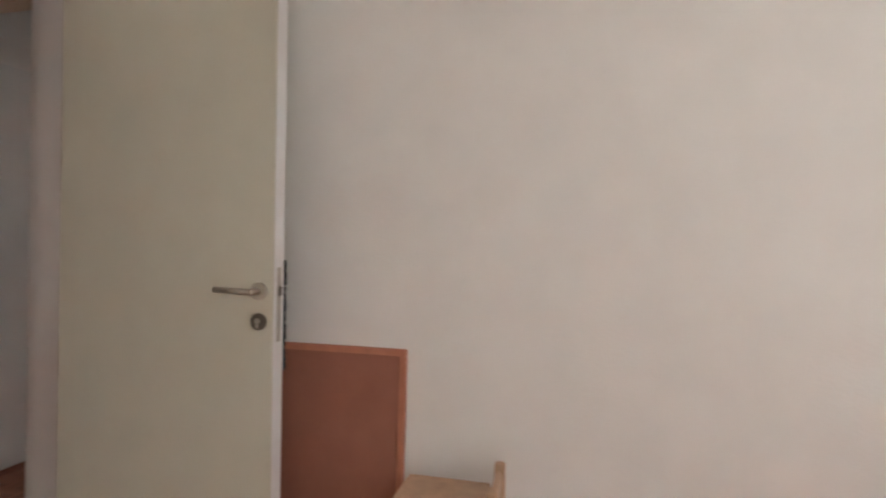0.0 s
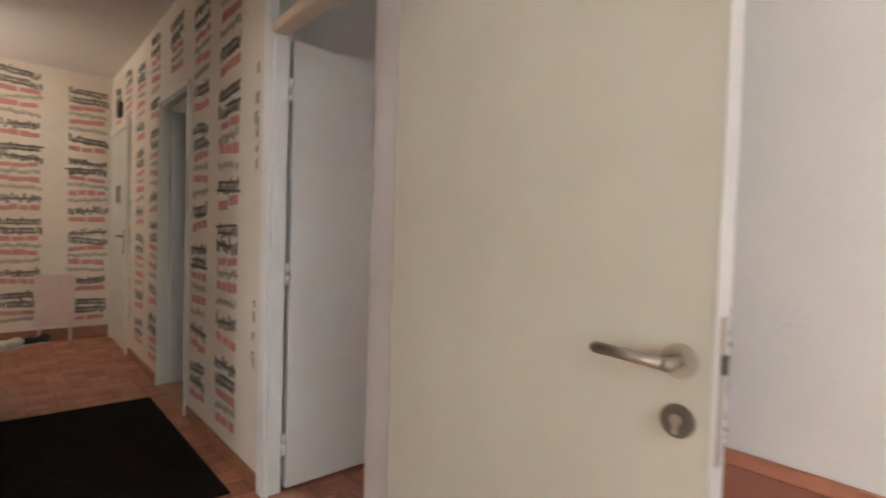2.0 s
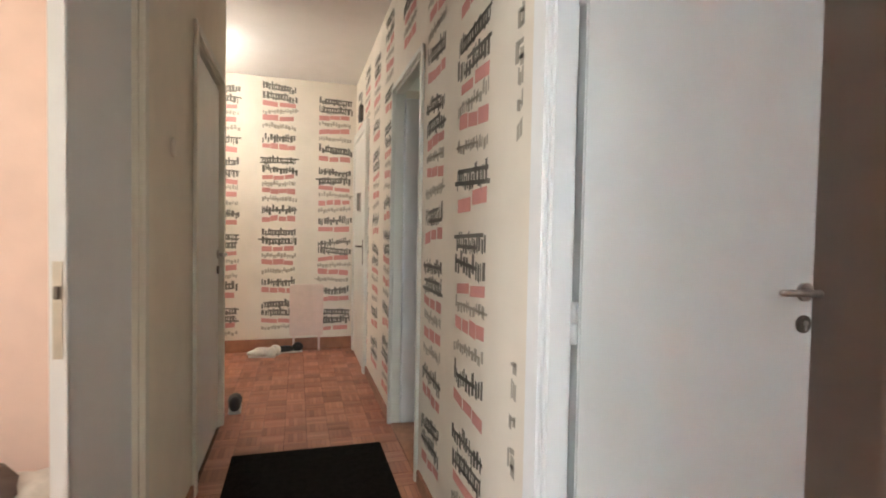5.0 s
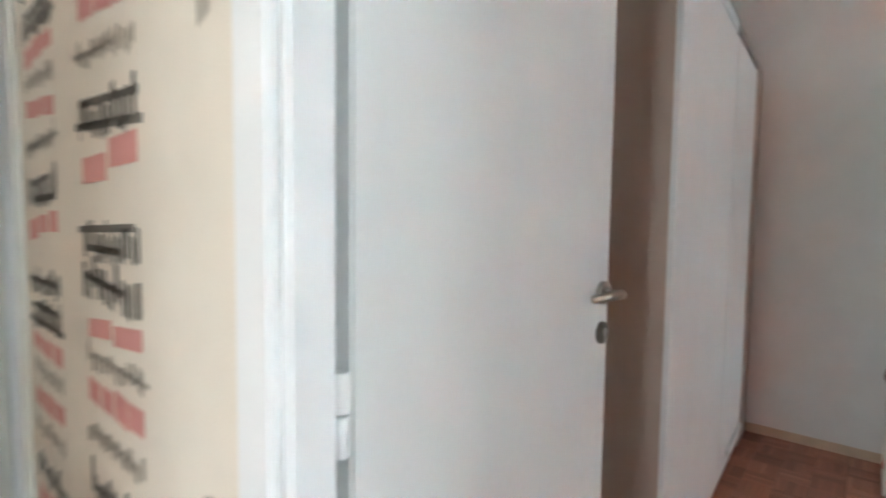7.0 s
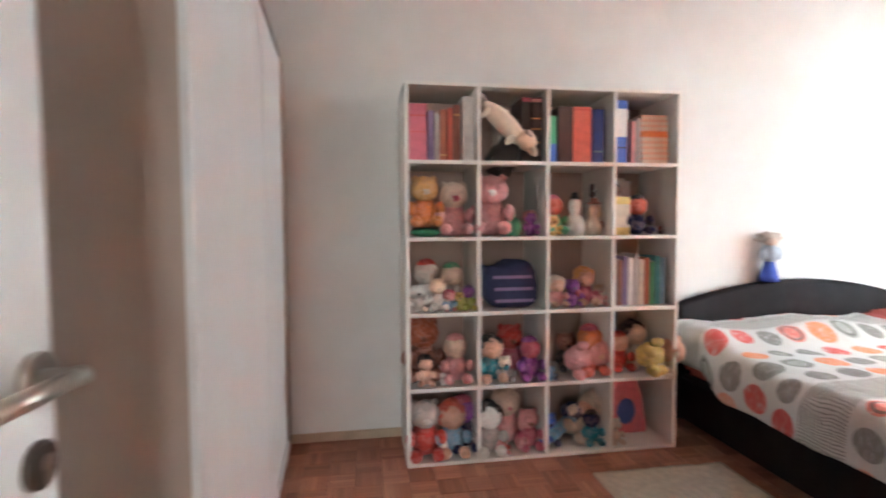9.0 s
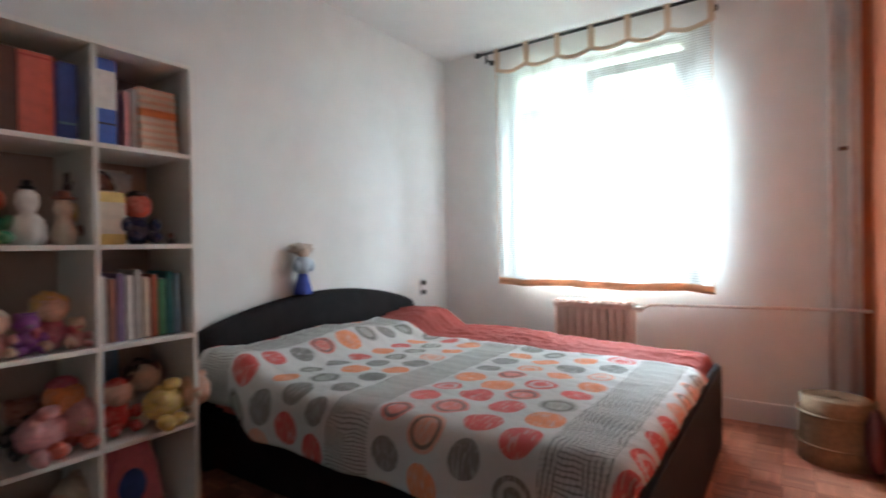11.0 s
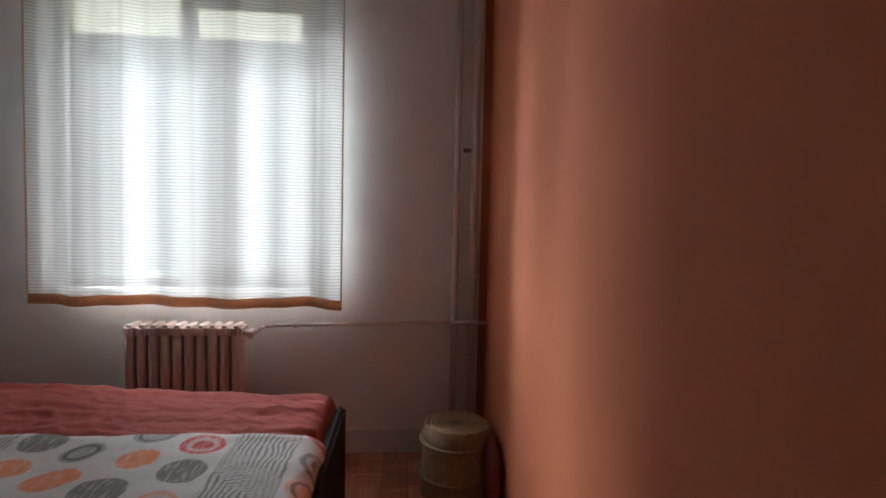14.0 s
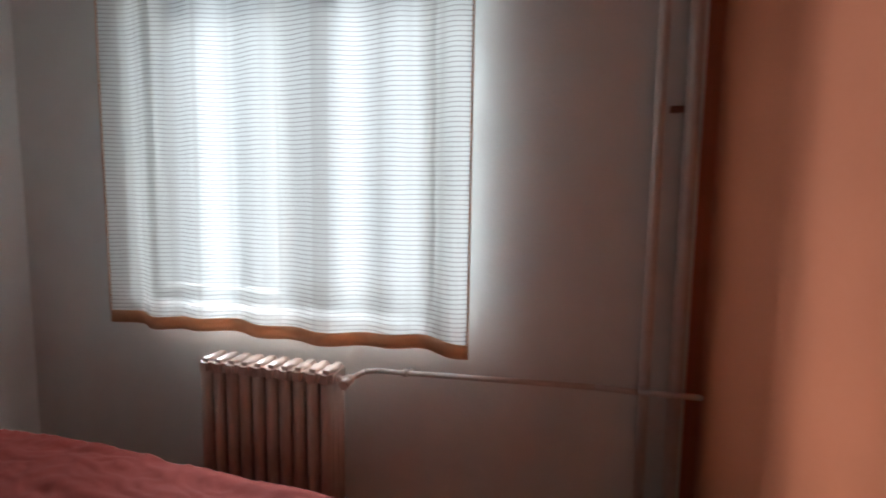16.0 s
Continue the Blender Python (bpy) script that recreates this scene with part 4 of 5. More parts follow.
# ---- trim ----
def skirting(name, x0, x1, y0, y1, h, m, label):
    structure(name, box(x0, x1, y0, y1, 0, h, 0.003), m, label)


skirting("baseboard", 0.265, BED_R - 0.012, BED_WIN, BED_WIN + 0.014, 0.13, M_FRAME, "white painted high skirting")
skirting("baseboard", 0.22, 0.232, BED_WIN + 0.014, -0.35, 0.06, M_SKIRT, "brown wood skirting")
skirting("baseboard", BED_R - 0.012, BED_R, BED_WIN + 0.014, 0.6, 0.05, M_SKIRT_LIGHT, "pale wood skirting strip")
skirting("baseboard", -0.014, 0.0, 0.60, 1.745, 0.07, M_SKIRT, "brown wood skirting")
skirting("baseboard", -0.014, 0.0, 2.56, HALL_END - 0.014, 0.07, M_SKIRT, "brown wood skirting")
skirting("baseboard", -2.3, 0.0, HALL_END - 0.014, HALL_END, 0.12, M_SKIRT, "brown wood skirting")
skirting("baseboard", HALL_L, HALL_L + 0.014, -0.36, 0.17, 0.07, M_SKIRT, "brown wood skirting")
skirting("baseboard", HALL_L, HALL_L + 0.014, 1.16, 1.84, 0.07, M_SKIRT, "brown wood skirting")
skirting("baseboard", 0.096, 0.11, BED_WIN, -0.52, 0.07, M_SKIRT, "brown wood skirting")
skirting("threshold", 0.0, 0.12, -0.255, 0.515, 0.014, M_WOOD_THRESH, "worn wooden threshold")
skirting("threshold", 0.0, 0.12, 1.805, 2.495, 0.014, M_WOOD_THRESH, "worn wooden threshold")
skirting("threshold", -0.925, -0.075, -0.50, -0.38, 0.014, M_WOOD_THRESH, "worn wooden threshold")

# ---- rugs ----
bm = box(-0.88, -0.105, 0.66, 2.25, 0.0, 0.008, 0.002)
tagged(part("door_mat", bm, M_MAT), "long black mat on the hall parquet", "mat")
bm = bmesh.new()
gx = np.linspace(1.55, 2.42, 40)
gy = np.linspace(-1.53, -0.86, 32)
vv = [[bm.verts.new((x + 0.006 * noise.noise(Vector((y * 9, 0, 0))), y + 0.006 * noise.noise(Vector((x * 9, 5, 0))), 0.012 + 0.004 * noise.noise(Vector((x * 20, y * 20, 0))))) for y in gy] for x in gx]
for i in range(39):
    for j in range(31):
        bm.faces.new((vv[i][j], vv[i + 1][j], vv[i + 1][j + 1], vv[i][j + 1])).smooth = True
r = part("rug", bm, M_RUG)
r.modifiers.new("thickness", "SOLIDIFY").thickness = 0.011
r.modifiers["thickness"].offset = -1
tagged(r, "small pale shaggy rug on the parquet beside the bed", "rug")

# ---- wallpaper print ----
INK = {"dark": mat("ink_dark", (0.19, 0.175, 0.15), 0.85), "grey": mat("ink_grey", (0.42, 0.375, 0.31), 0.85), "red": mat("ink_red", (0.63, 0.29, 0.26), 0.85)}
INKS = list(INK)

def wall_print(name, place, strips, parent, z0=0.12, z1=2.6, seed=1, narrow=()):
    """Columns of stacked words as thin bars of ink. place(s, z) gives the point s along the wall at height z."""
    rnd = random.Random(seed)
    verts, faces, mats = [], [], []
    period = 0.70
    words = ((0.0, 0.075, "dark"), (0.082, 0.08, "dark"), (0.172, 0.052, "red"), (0.236, 0.052, "grey"), (0.302, 0.06, "red"), (0.385, 0.05, "grey"), (0.475, 0.085, "dark"), (0.572, 0.06, "red"))
    for s, w, phase, blocked in strips:
        z = z1 - phase
        while z > z0:
            for off, h, ink in words:
                zt = z - off
                if zt > z1 or zt - h < z0 or any(a < zt and zt - h < b for a, b in blocked):
                    continue
                bars = []
                if ink == "red":
                    x, n = -w / 2, rnd.choice((2, 3, 3, 4))
                    for k in range(n):
                        ww = w / n * rnd.uniform(0.82, 1.0)
                        up = rnd.uniform(-0.12, 0.12) * h
                        bars.append((x, x + ww, up + 0.1 * h, up + h * rnd.uniform(0.75, 1.0)))
                        x += w / n
                else:
                    lines = rnd.choice((1, 2, 2)) if ink == "dark" else 1
                    for k in range(lines):
                        zc = (k + 0.5) / lines * h
                        x0, x1 = -w / 2 + w * rnd.uniform(-0.1, 0.3), w / 2 + w * rnd.uniform(-0.3, 0.1)
                        bars.append((x0, x1, zc - 0.09 * h, zc + 0.09 * h))
                    x = -w / 2
                    while x < w / 2:
                        ww = rnd.uniform(0.008, 0.026)
                        lo = rnd.uniform(-0.08, 0.3) * h
                        bars.append((x, x + ww, lo, lo + rnd.uniform(0.55, 0.9) * h))
                        x += ww + rnd.uniform(0.004, 0.012)
                tilt = rnd.uniform(-0.09, 0.09)
                for x0, x1, a, b in bars:
                    k, sl = len(verts), rnd.uniform(-0.004, 0.004)
                    verts += [place(s + p, zt - h + q + tilt * p) for p, q in ((x0, a - sl), (x1, a + sl), (x1, b + sl), (x0, b - sl))]
                    faces.append((k, k + 1, k + 2, k + 3))
                    mats.append(INKS.index(ink if w > 0.1 else "grey"))
            z -= period
    me = bpy.data.meshes.new(name)
    me.from_pydata(verts, [], faces)
    for i in INKS:
        me.materials.append(INK[i])
    me.polygons.foreach_set("material_index", mats)
    ob = new(name, me)
    ob.parent = parent
    return tagged(ob, "columns of printed red, grey and black words", kind="stuff")


over = [(0, 2.13)]
wall_print("wallpaper_print", lambda s, z: (-0.0012, s, z),
           [(0.70, 0.035, 0.1, [(0.0, 0.5), (0.9, 1.4), (2.0, 2.6)]), (1.08, 0.30, 0.0, []), (1.56, 0.28, 0.12, []), (2.12, 0.30, 0.05, over), (2.72, 0.28, 0.0, []), (3.24, 0.30, 0.1, []), (3.77, 0.30, 0.03, []), (4.30, 0.30, 0.1, [])], wall_papered, seed=3)
wall_print("wallpaper_print", lambda s, z: (s, HALL_END - 0.0012, z),
           [(-0.21, 0.31, 0.09, []), (-0.74, 0.31, 0.0, []), (-1.27, 0.31, 0.05, []), (-1.80, 0.31, 0.1, [])], wall_end, seed=5, z0=0.14)

# ---- first room ----
bd = thing("board", "brown board with orange wooden edges leaning on the white wall", "board", at=(0.062, -1.20, 0), rz=0)
part("panel", box(-0.008, 0.008, -0.43, 0.43, 0.01, 0.79, 0.002), M_BOARD, bd, rot=(0, 3.0, 0))
for a, b, c, d, n in ((-0.45, 0.45, 0.79, 0.812, "edge_strip"), (-0.45, -0.43, 0.0, 0.79, "edge_strip"), (0.43, 0.45, 0.0, 0.79, "edge_strip"), (-0.43, 0.43, 0.0, 0.01, "edge_strip")):
    part(n, box(-0.012, 0.012, a, b, c, d, 0.002), M_EDGE, bd, "orange wooden edge", rot=(0, 3.0, 0))
# dark knitted scarf hanging from the outer handle
bm = bmesh.new()
cols, rows = 10, 60
g = [[bm.verts.new((-0.052 + 0.020 * math.cos(2 * math.pi * i / cols) * (0.8 + 0.3 * math.sin(j * 0.4)) + 0.006 * noise.noise(Vector((i, j, 0))),
                    -1.255 + 0.036 * math.sin(2 * math.pi * i / cols) + 0.008 * noise.noise(Vector((i, j * 0.6, 3))),
                    0.75 + 0.34 * j / rows)) for j in range(rows + 1)] for i in range(cols)]
for i in range(cols):
    for j in range(rows):
        bm.faces.new((g[i][j], g[(i + 1) % cols][j], g[(i + 1) % cols][j + 1], g[i][j + 1])).smooth = True
bmesh.ops.transform(bm, verts=bm.verts, matrix=Matrix.Translation((0.028, -0.005, 0)))
sc_m = mat("knit_dark", (0.03, 0.035, 0.04), 1.0, var=0.7, scale=70, bump=0.8, bscale=120)
tagged(part("scarf", bm, sc_m), "dark speckled knitted scarf hanging behind the open door", "scarf")
ch = thing("chair", "small pale wooden chair near the white wall", "chair", at=(-0.055, -1.775, 0), rz=180)
wood_pale = mat("pale_wood", (0.55, 0.36, 0.24), 0.5, var=0.12, scale=20)
for x in (-0.085, 0.085):
    part("leg", box(x - 0.016, x + 0.016, 0.17, 0.20, 0, 0.515, 0.004), wood_pale, ch)
    part("leg", box(x - 0.016, x + 0.016, -0.09, -0.06, 0, 0.42, 0.004), wood_pale, ch)
part("seat", box(-0.11, 0.11, -0.10, 0.165, 0.42, 0.445, 0.01), wood_pale, ch)
part("back_rail", box(-0.068, 0.068, 0.175, 0.195, 0.455, 0.50, 0.006), wood_pale, ch)

# ---- hall ----
sw = thing("light_switch", "cream rocker light switch on the hall wall", "light switch", at=(HALL_L, -0.06, 0.93), rz=90)
part("plate", box(-0.04, 0.04, -0.012, 0.0, -0.04, 0.04, 0.004), M_SHELF, sw)
part("rocker", box(-0.018, 0.018, -0.018, -0.012, -0.028, 0.028, 0.003), M_SHELF, sw)
bm = bmesh.new()
add_tube(bm, (HALL_L, 1.5, 1.48), (HALL_L + 0.012, 1.5, 1.48), 0.035, 20)
add_tube(bm, (HALL_L + 0.012, 1.5, 1.48), (HALL_L + 0.016, 1.5, 1.48), 0.028, 20)
tagged(part("wall_box_cover", bm, M_CREAM_WALL), "round painted junction box cover on the hall wall", "junction box")
# worn spots on the first room's door frame
bm = bmesh.new()
rnd = random.Random(4)
for z0, z1, w in ((0.93, 1.0, 0.010), (0.80, 0.90, 0.012), (0.70, 0.73, 0.008), (0.45, 0.62, 0.008), (0.38, 0.43, 0.009), (1.01, 1.03, 0.014)):
    n = 7
    pts = [(-0.9238, -0.428 + 0.004 * rnd.uniform(-1, 1) + (w / 2) * s * (0.5 + rnd.random() / 2), z0 + (z1 - z0) * k / n) for s, ks in ((-1, range(n + 1)), (1, range(n, -1, -1))) for k in ks]
    bm.faces.new([bm.verts.new(p) for p in pts])
chips = part("chipped_paint", bm, mat("bare_dark_wood", (0.10, 0.075, 0.06), 0.8), bpy.data.objects["door_frame_1"], "dark chips in the white paint")
# radiator at the hall's end, in cream
er = thing("hall_radiator", "flat cream panel radiator low on the papered end wall", "radiator", at=(-0.47, HALL_END - 0.10, 0))
part("panel", box(-0.16, 0.16, 0.0, 0.05, 0.16, 0.66, 0.01), M_RAD, er)
for k in range(7):
    part("ridge", box(-0.14 + k * 0.042, -0.124 + k * 0.042, -0.006, 0.0, 0.19, 0.63, 0.002), M_RAD, er)
for x in (-0.12, 0.12):
    part("leg", box(x - 0.01, x + 0.01, 0.015, 0.035, 0.0, 0.16), M_RAD, er)


def shoe(name, label, m, x, y, rz, s=1.0):
    bm = bmesh.new()
    add_ball(bm, (0, 0.05 * s, 0.035 * s), 0.05 * s, (0.85, 2.0, 0.7), sub=2)
    add_ball(bm, (0, -0.07 * s, 0.05 * s), 0.045 * s, (0.8, 1.2, 1.05), sub=2)
    for v in bm.verts:
        v.co.z = max(v.co.z, 0.0)
    ob = thing(name, label, "shoe", "shoes", at=(x, y, 0.0), rz=rz)
    part("upper", bm, m, ob)
    part("sole", box(-0.036 * s, 0.036 * s, -0.115 * s, 0.13 * s, 0.0, 0.014 * s, 0.006), paint(0.6, 0.58, 0.55), ob, "pale sole")


shoe("sneaker", "white low shoe by the papered end wall", paint(0.66, 0.63, 0.58), -0.82, 4.50, 70)
shoe("sneaker", "white low shoe by the papered end wall", paint(0.66, 0.63, 0.58), -0.86, 4.40, 80)
shoe("boot", "dark shoe on the hall floor by the wall", M_BLACK, -0.95, 3.02, 5, 1.1)
shoe("boot", "dark shoe on the hall floor near the end wall", M_BLACK, -0.62, 4.55, 95)
db = thing("door_bell", "small dark door bell box high on the papered wall", "door bell", at=(-0.0, 4.12, 2.26), rz=-90)
part("case", box(-0.055, 0.055, -0.035, 0.0, -0.07, 0.07, 0.006), mat("brown_plastic", (0.07, 0.055, 0.045), 0.5), db)
part("grille", box(-0.04, 0.04, -0.038, -0.035, -0.05, 0.0, 0.001), M_BLACK, db)
ic = thing("intercom", "small grey intercom handset on the papered wall", "intercom", at=(-0.0, 4.02, 1.45), rz=-90)
part("base", box(-0.04, 0.04, -0.03, 0.0, -0.09, 0.09, 0.006), paint(0.5, 0.46, 0.4), ic)
part("handset", box(-0.022, 0.022, -0.055, -0.031, -0.085, 0.085, 0.010), paint(0.3, 0.28, 0.25), ic)
lampo = thing("ceiling_lamp", "round opal ceiling lamp in the foyer", "ceiling lamp", at=(-1.5, 4.0, TOP))
bm = bmesh.new()
lathe(bm, (0, 0, 0), ((0.03, -0.03), (0.10, -0.03), (0.10, 0.0), (0.03, 0.0)))
part("mount", bm, M_FRAME, lampo)
opal = bpy.data.materials.new("opal_glass")
opal.use_nodes = True
ob_ = opal.node_tree.nodes["Principled BSDF"]
ob_.inputs["Emission Color"].default_value, ob_.inputs["Emission Strength"].default_value = (1, 0.85, 0.7, 1), 4
ob_.inputs["Transmission Weight"].default_value = 0.8
bm = bmesh.new()
lathe(bm, (0, 0, 0), ((0.02, -0.30), (0.09, -0.27), (0.12, -0.19), (0.10, -0.09), (0.05, -0.03)))
gl = part("globe", bm, opal, lampo, "opal glass globe")
gl.visible_shadow = False

# side room clutter behind the ajar door
pile = thing("laundry_pile", "heap of pale and dark cloth on the side room floor", "laundry", at=(-1.38, 1.12, 0))
for i, (x, y, z, r, c) in enumerate(((0.0, 0.0, 0.13, 0.17, (0.42, 0.36, 0.32)), (-0.2, 0.1, 0.12, 0.15, (0.10, 0.07, 0.06)), (0.06, 0.12, 0.34, 0.13, (0.55, 0.50, 0.46)), (-0.1, 0.05, 0.42, 0.12, (0.12, 0.08, 0.07)))):
    bm = bmesh.new()
    add_ball(bm, (x, y, z), r, (1.15, 1, 0.75), sub=3, jitter=0.3)
    part("cloth", bm, paint(*c), pile)

# ---- bedroom corner ----
rl = thing("rolled_carpet", "rolled jute carpet standing on end in the bedroom corner", "carpet", at=(0.405, -3.47, 0))
bm = bmesh.new()
N = 150
pts = []
for k in range(N + 1):
    a = k / N * 5.5 * 2 * math.pi
    r = 0.035 + 0.125 * k / N
    pts.append((r * math.cos(a), r * math.sin(a), 1.0 + 0.012 * math.sin(a * 1.0)))
rows = []
for x, y, f in pts:
    rr = math.hypot(x, y)
    rows.append([bm.verts.new((x * (1.12 - 0.12 * z), y * (1.12 - 0.12 * z), z * 0.315 * f - (0 if z == 0 else 0.010 * (1 - rr / 0.16)))) for z in (0.0, 0.25, 0.5, 0.75, 1.0)])
for a, b in zip(rows, rows[1:]):
    for i in range(4):
        bm.faces.new((a[i], b[i], b[i + 1], a[i + 1])).smooth = True
ro = part("roll", bm, M_ROLL, rl)
ro.modifiers.new("thickness", "SOLIDIFY").thickness = 0.014
for z in (0.09, 0.24):
    bm = bmesh.new()
    lathe(bm, (0, 0, z), ((0.168, -0.004), (0.180 - z * 0.03, -0.004), (0.180 - z * 0.03, 0.004), (0.168, 0.004)), 32)
    part("string", bm, paint(0.25, 0.17, 0.1), rl, "binding string")
bm = bmesh.new()
add_ball(bm, (0, 0, 0.15), 0.11, (0.42, 1.35, 1.38), sub=3, jitter=0.12)
for v in bm.verts:
    v.co.z = max(0, v.co.z)
tagged(part("cloth_bag", bm, M_BAG, at=(0.262, -3.36, 0)), "dark red cloth bag between the carpet roll and the wall", "bag")
sk = thing("wall_socket", "double wall socket with two small plugs above the bed", "socket", at=(BED_R, -3.50, 0.77), rz=-90)
part("plate", box(-0.035, 0.035, -0.01, 0.0, -0.07, 0.07, 0.004), M_FRAME, sk)
for z in (-0.038, 0.036):
    bm = bmesh.new()
    add_tube(bm, (0, -0.010, z), (0, -0.030, z), 0.019, 16)
    part("plug", bm, paint(0.10, 0.09, 0.09), sk, "dark plug")
# blue figure group on the headboard's ledge
fg = thing("figurine", "blue cloth doll figurine standing on the dark headboard", "figurine", at=(2.965, -2.26, 0.0))
ledge = 0.70 + 0.14 * math.sin(math.pi * (-2.26 - BY0 - 0.02) / (BY1 - BY0 - 0.02)) ** 0.8
bm = bmesh.new()
lathe(bm, (0, 0, ledge - 0.004), ((0.002, 0.0), (0.054, 0.0), (0.050, 0.03), (0.034, 0.09), (0.026, 0.125), (0.002, 0.126)), 20)
part("skirt", bm, paint(0.05, 0.09, 0.45, 0.8), fg, "deep blue skirt")
bm = bmesh.new()
lathe(bm, (0, 0, ledge + 0.118), ((0.002, 0.0), (0.030, 0.0), (0.044, 0.03), (0.052, 0.07), (0.030, 0.10), (0.002, 0.105)), 20)
for q in (1, -1):
    add_ball(bm, (-0.012, q * 0.052, 0.045 + ledge + 0.12), 0.022, (0.9, 1.1, 1.8), sub=2, jitter=0.15)
part("bodice", bm, paint(0.52, 0.60, 0.68, 0.8), fg, "pale blue bodice with puffed sleeves")
bm = bmesh.new()
add_ball(bm, (-0.008, 0, ledge + 0.240), 0.034, (0.9, 1.1, 1.1), sub=2)
part("head", bm, paint(0.62, 0.46, 0.38, 0.8), fg, "pale face")
bm = bmesh.new()
add_ball(bm, (0.008, 0, ledge + 0.262), 0.050, (0.75, 1.55, 0.72), sub=3, jitter=0.5)
part("hair", bm, paint(0.50, 0.41, 0.35, 0.95), fg, "fluffy beige hair")

# ---- shelf contents ----
P = {"pink": (0.754, 0.370, 0.370), "rose": (0.610, 0.166, 0.226), "cream": (0.730, 0.610, 0.490), "white": (0.780, 0.754, 0.706), "orange": (0.754, 0.274, 0.106),
     "honey": (0.706, 0.406, 0.166), "red": (0.586, 0.082, 0.070), "coral": (0.706, 0.166, 0.118), "brown": (0.298, 0.130, 0.094), "black": (0.040, 0.034, 0.034),
     "navy": (0.036, 0.042, 0.105), "blue": (0.082, 0.154, 0.514), "sky": (0.250, 0.466, 0.634), "teal": (0.070, 0.346, 0.418), "green": (0.106, 0.418, 0.226),
     "lime": (0.490, 0.514, 0.130), "purple": (0.370, 0.130, 0.442), "violet": (0.250, 0.178, 0.322), "skin": (0.730, 0.442, 0.322), "grey": (0.490, 0.442, 0.406), "yellow": (0.754, 0.562, 0.202), "rust": (0.442, 0.142, 0.082), "umber": (0.09, 0.042, 0.032), "peach": (0.76, 0.50, 0.36)}


def cell(row, col, u, d):
    """The point on the floor of a shelf cell, u from 0 to 1 across it and d metres in from its front."""
    return SH_X0 + d, -T - col * CW - u * (CW - T), SH_H - T - (row + 1) * CH + T


def book(row, col, u, w, h, c, label, band=None, depth=0.17, lean=0, d=0.05):
    x, y, z = cell(row, col, u, d)
    ob = thing("book", label, "book", "books on the shelf", at=(x, y, z + 0.0005), rz=0)
    rot = (lean, 0, 0)
    part("cover", box(0, depth, -w, 0, 0, h, min(0.004, w / 5)), paint(*P[c], 0.5), ob, rot=rot)
    part("page_block", box(0.006, depth + 0.002, -w + 0.004, -0.004, h + 0.0002, h + 0.0012), paint(*P["cream"]), ob, "paper edge", rot=rot)
    for z0, z1, bc in band or ():
        part("spine_band", box(-0.0016, -0.0002, -w + 0.002, -0.002, z0 * h, z1 * h), paint(*P[bc], 0.5), ob, bc + " band on the spine", rot=rot)


PLUSH = {}


def plush(c):
    """Soft cloth or fur of a toy, patched with a paler tone."""
    if c not in PLUSH:
        r, g, bl = P[c]
        m = mat("plush", (r, g, bl), 0.97, var=0.22, scale=30, bump=0.7, bscale=260, spec=0.15)
        n, l = m.node_tree.nodes, m.node_tree.links
        base = n["Principled BSDF"].inputs["Base Color"]
        src = base.links[0].from_socket
        tc, v, ns = n.new("ShaderNodeTexCoord"), n.new("ShaderNodeTexVoronoi"), n.new("ShaderNodeObjectInfo")
        v.inputs["Scale"].default_value = 60
        add = n.new("ShaderNodeVectorMath")
        l.new(tc.outputs["Object"], add.inputs[0])
        l.new(ns.outputs["Random"], add.inputs[1])
        l.new(add.outputs[0], v.inputs["Vector"])
        sp = n.new("ShaderNodeSeparateColor")
        l.new(v.outputs["Color"], sp.inputs[0])
        k = 0.16
        pale = (r + (0.72 - r) * k + 0.02, g + (0.60 - g) * k, bl + (0.56 - bl) * k)
        l.new(rgb_mix(n, l, calc(n, l, "GREATER_THAN", sp.outputs[0], 0.55), src, pale), base)
        PLUSH[c] = m
    return PLUSH[c]


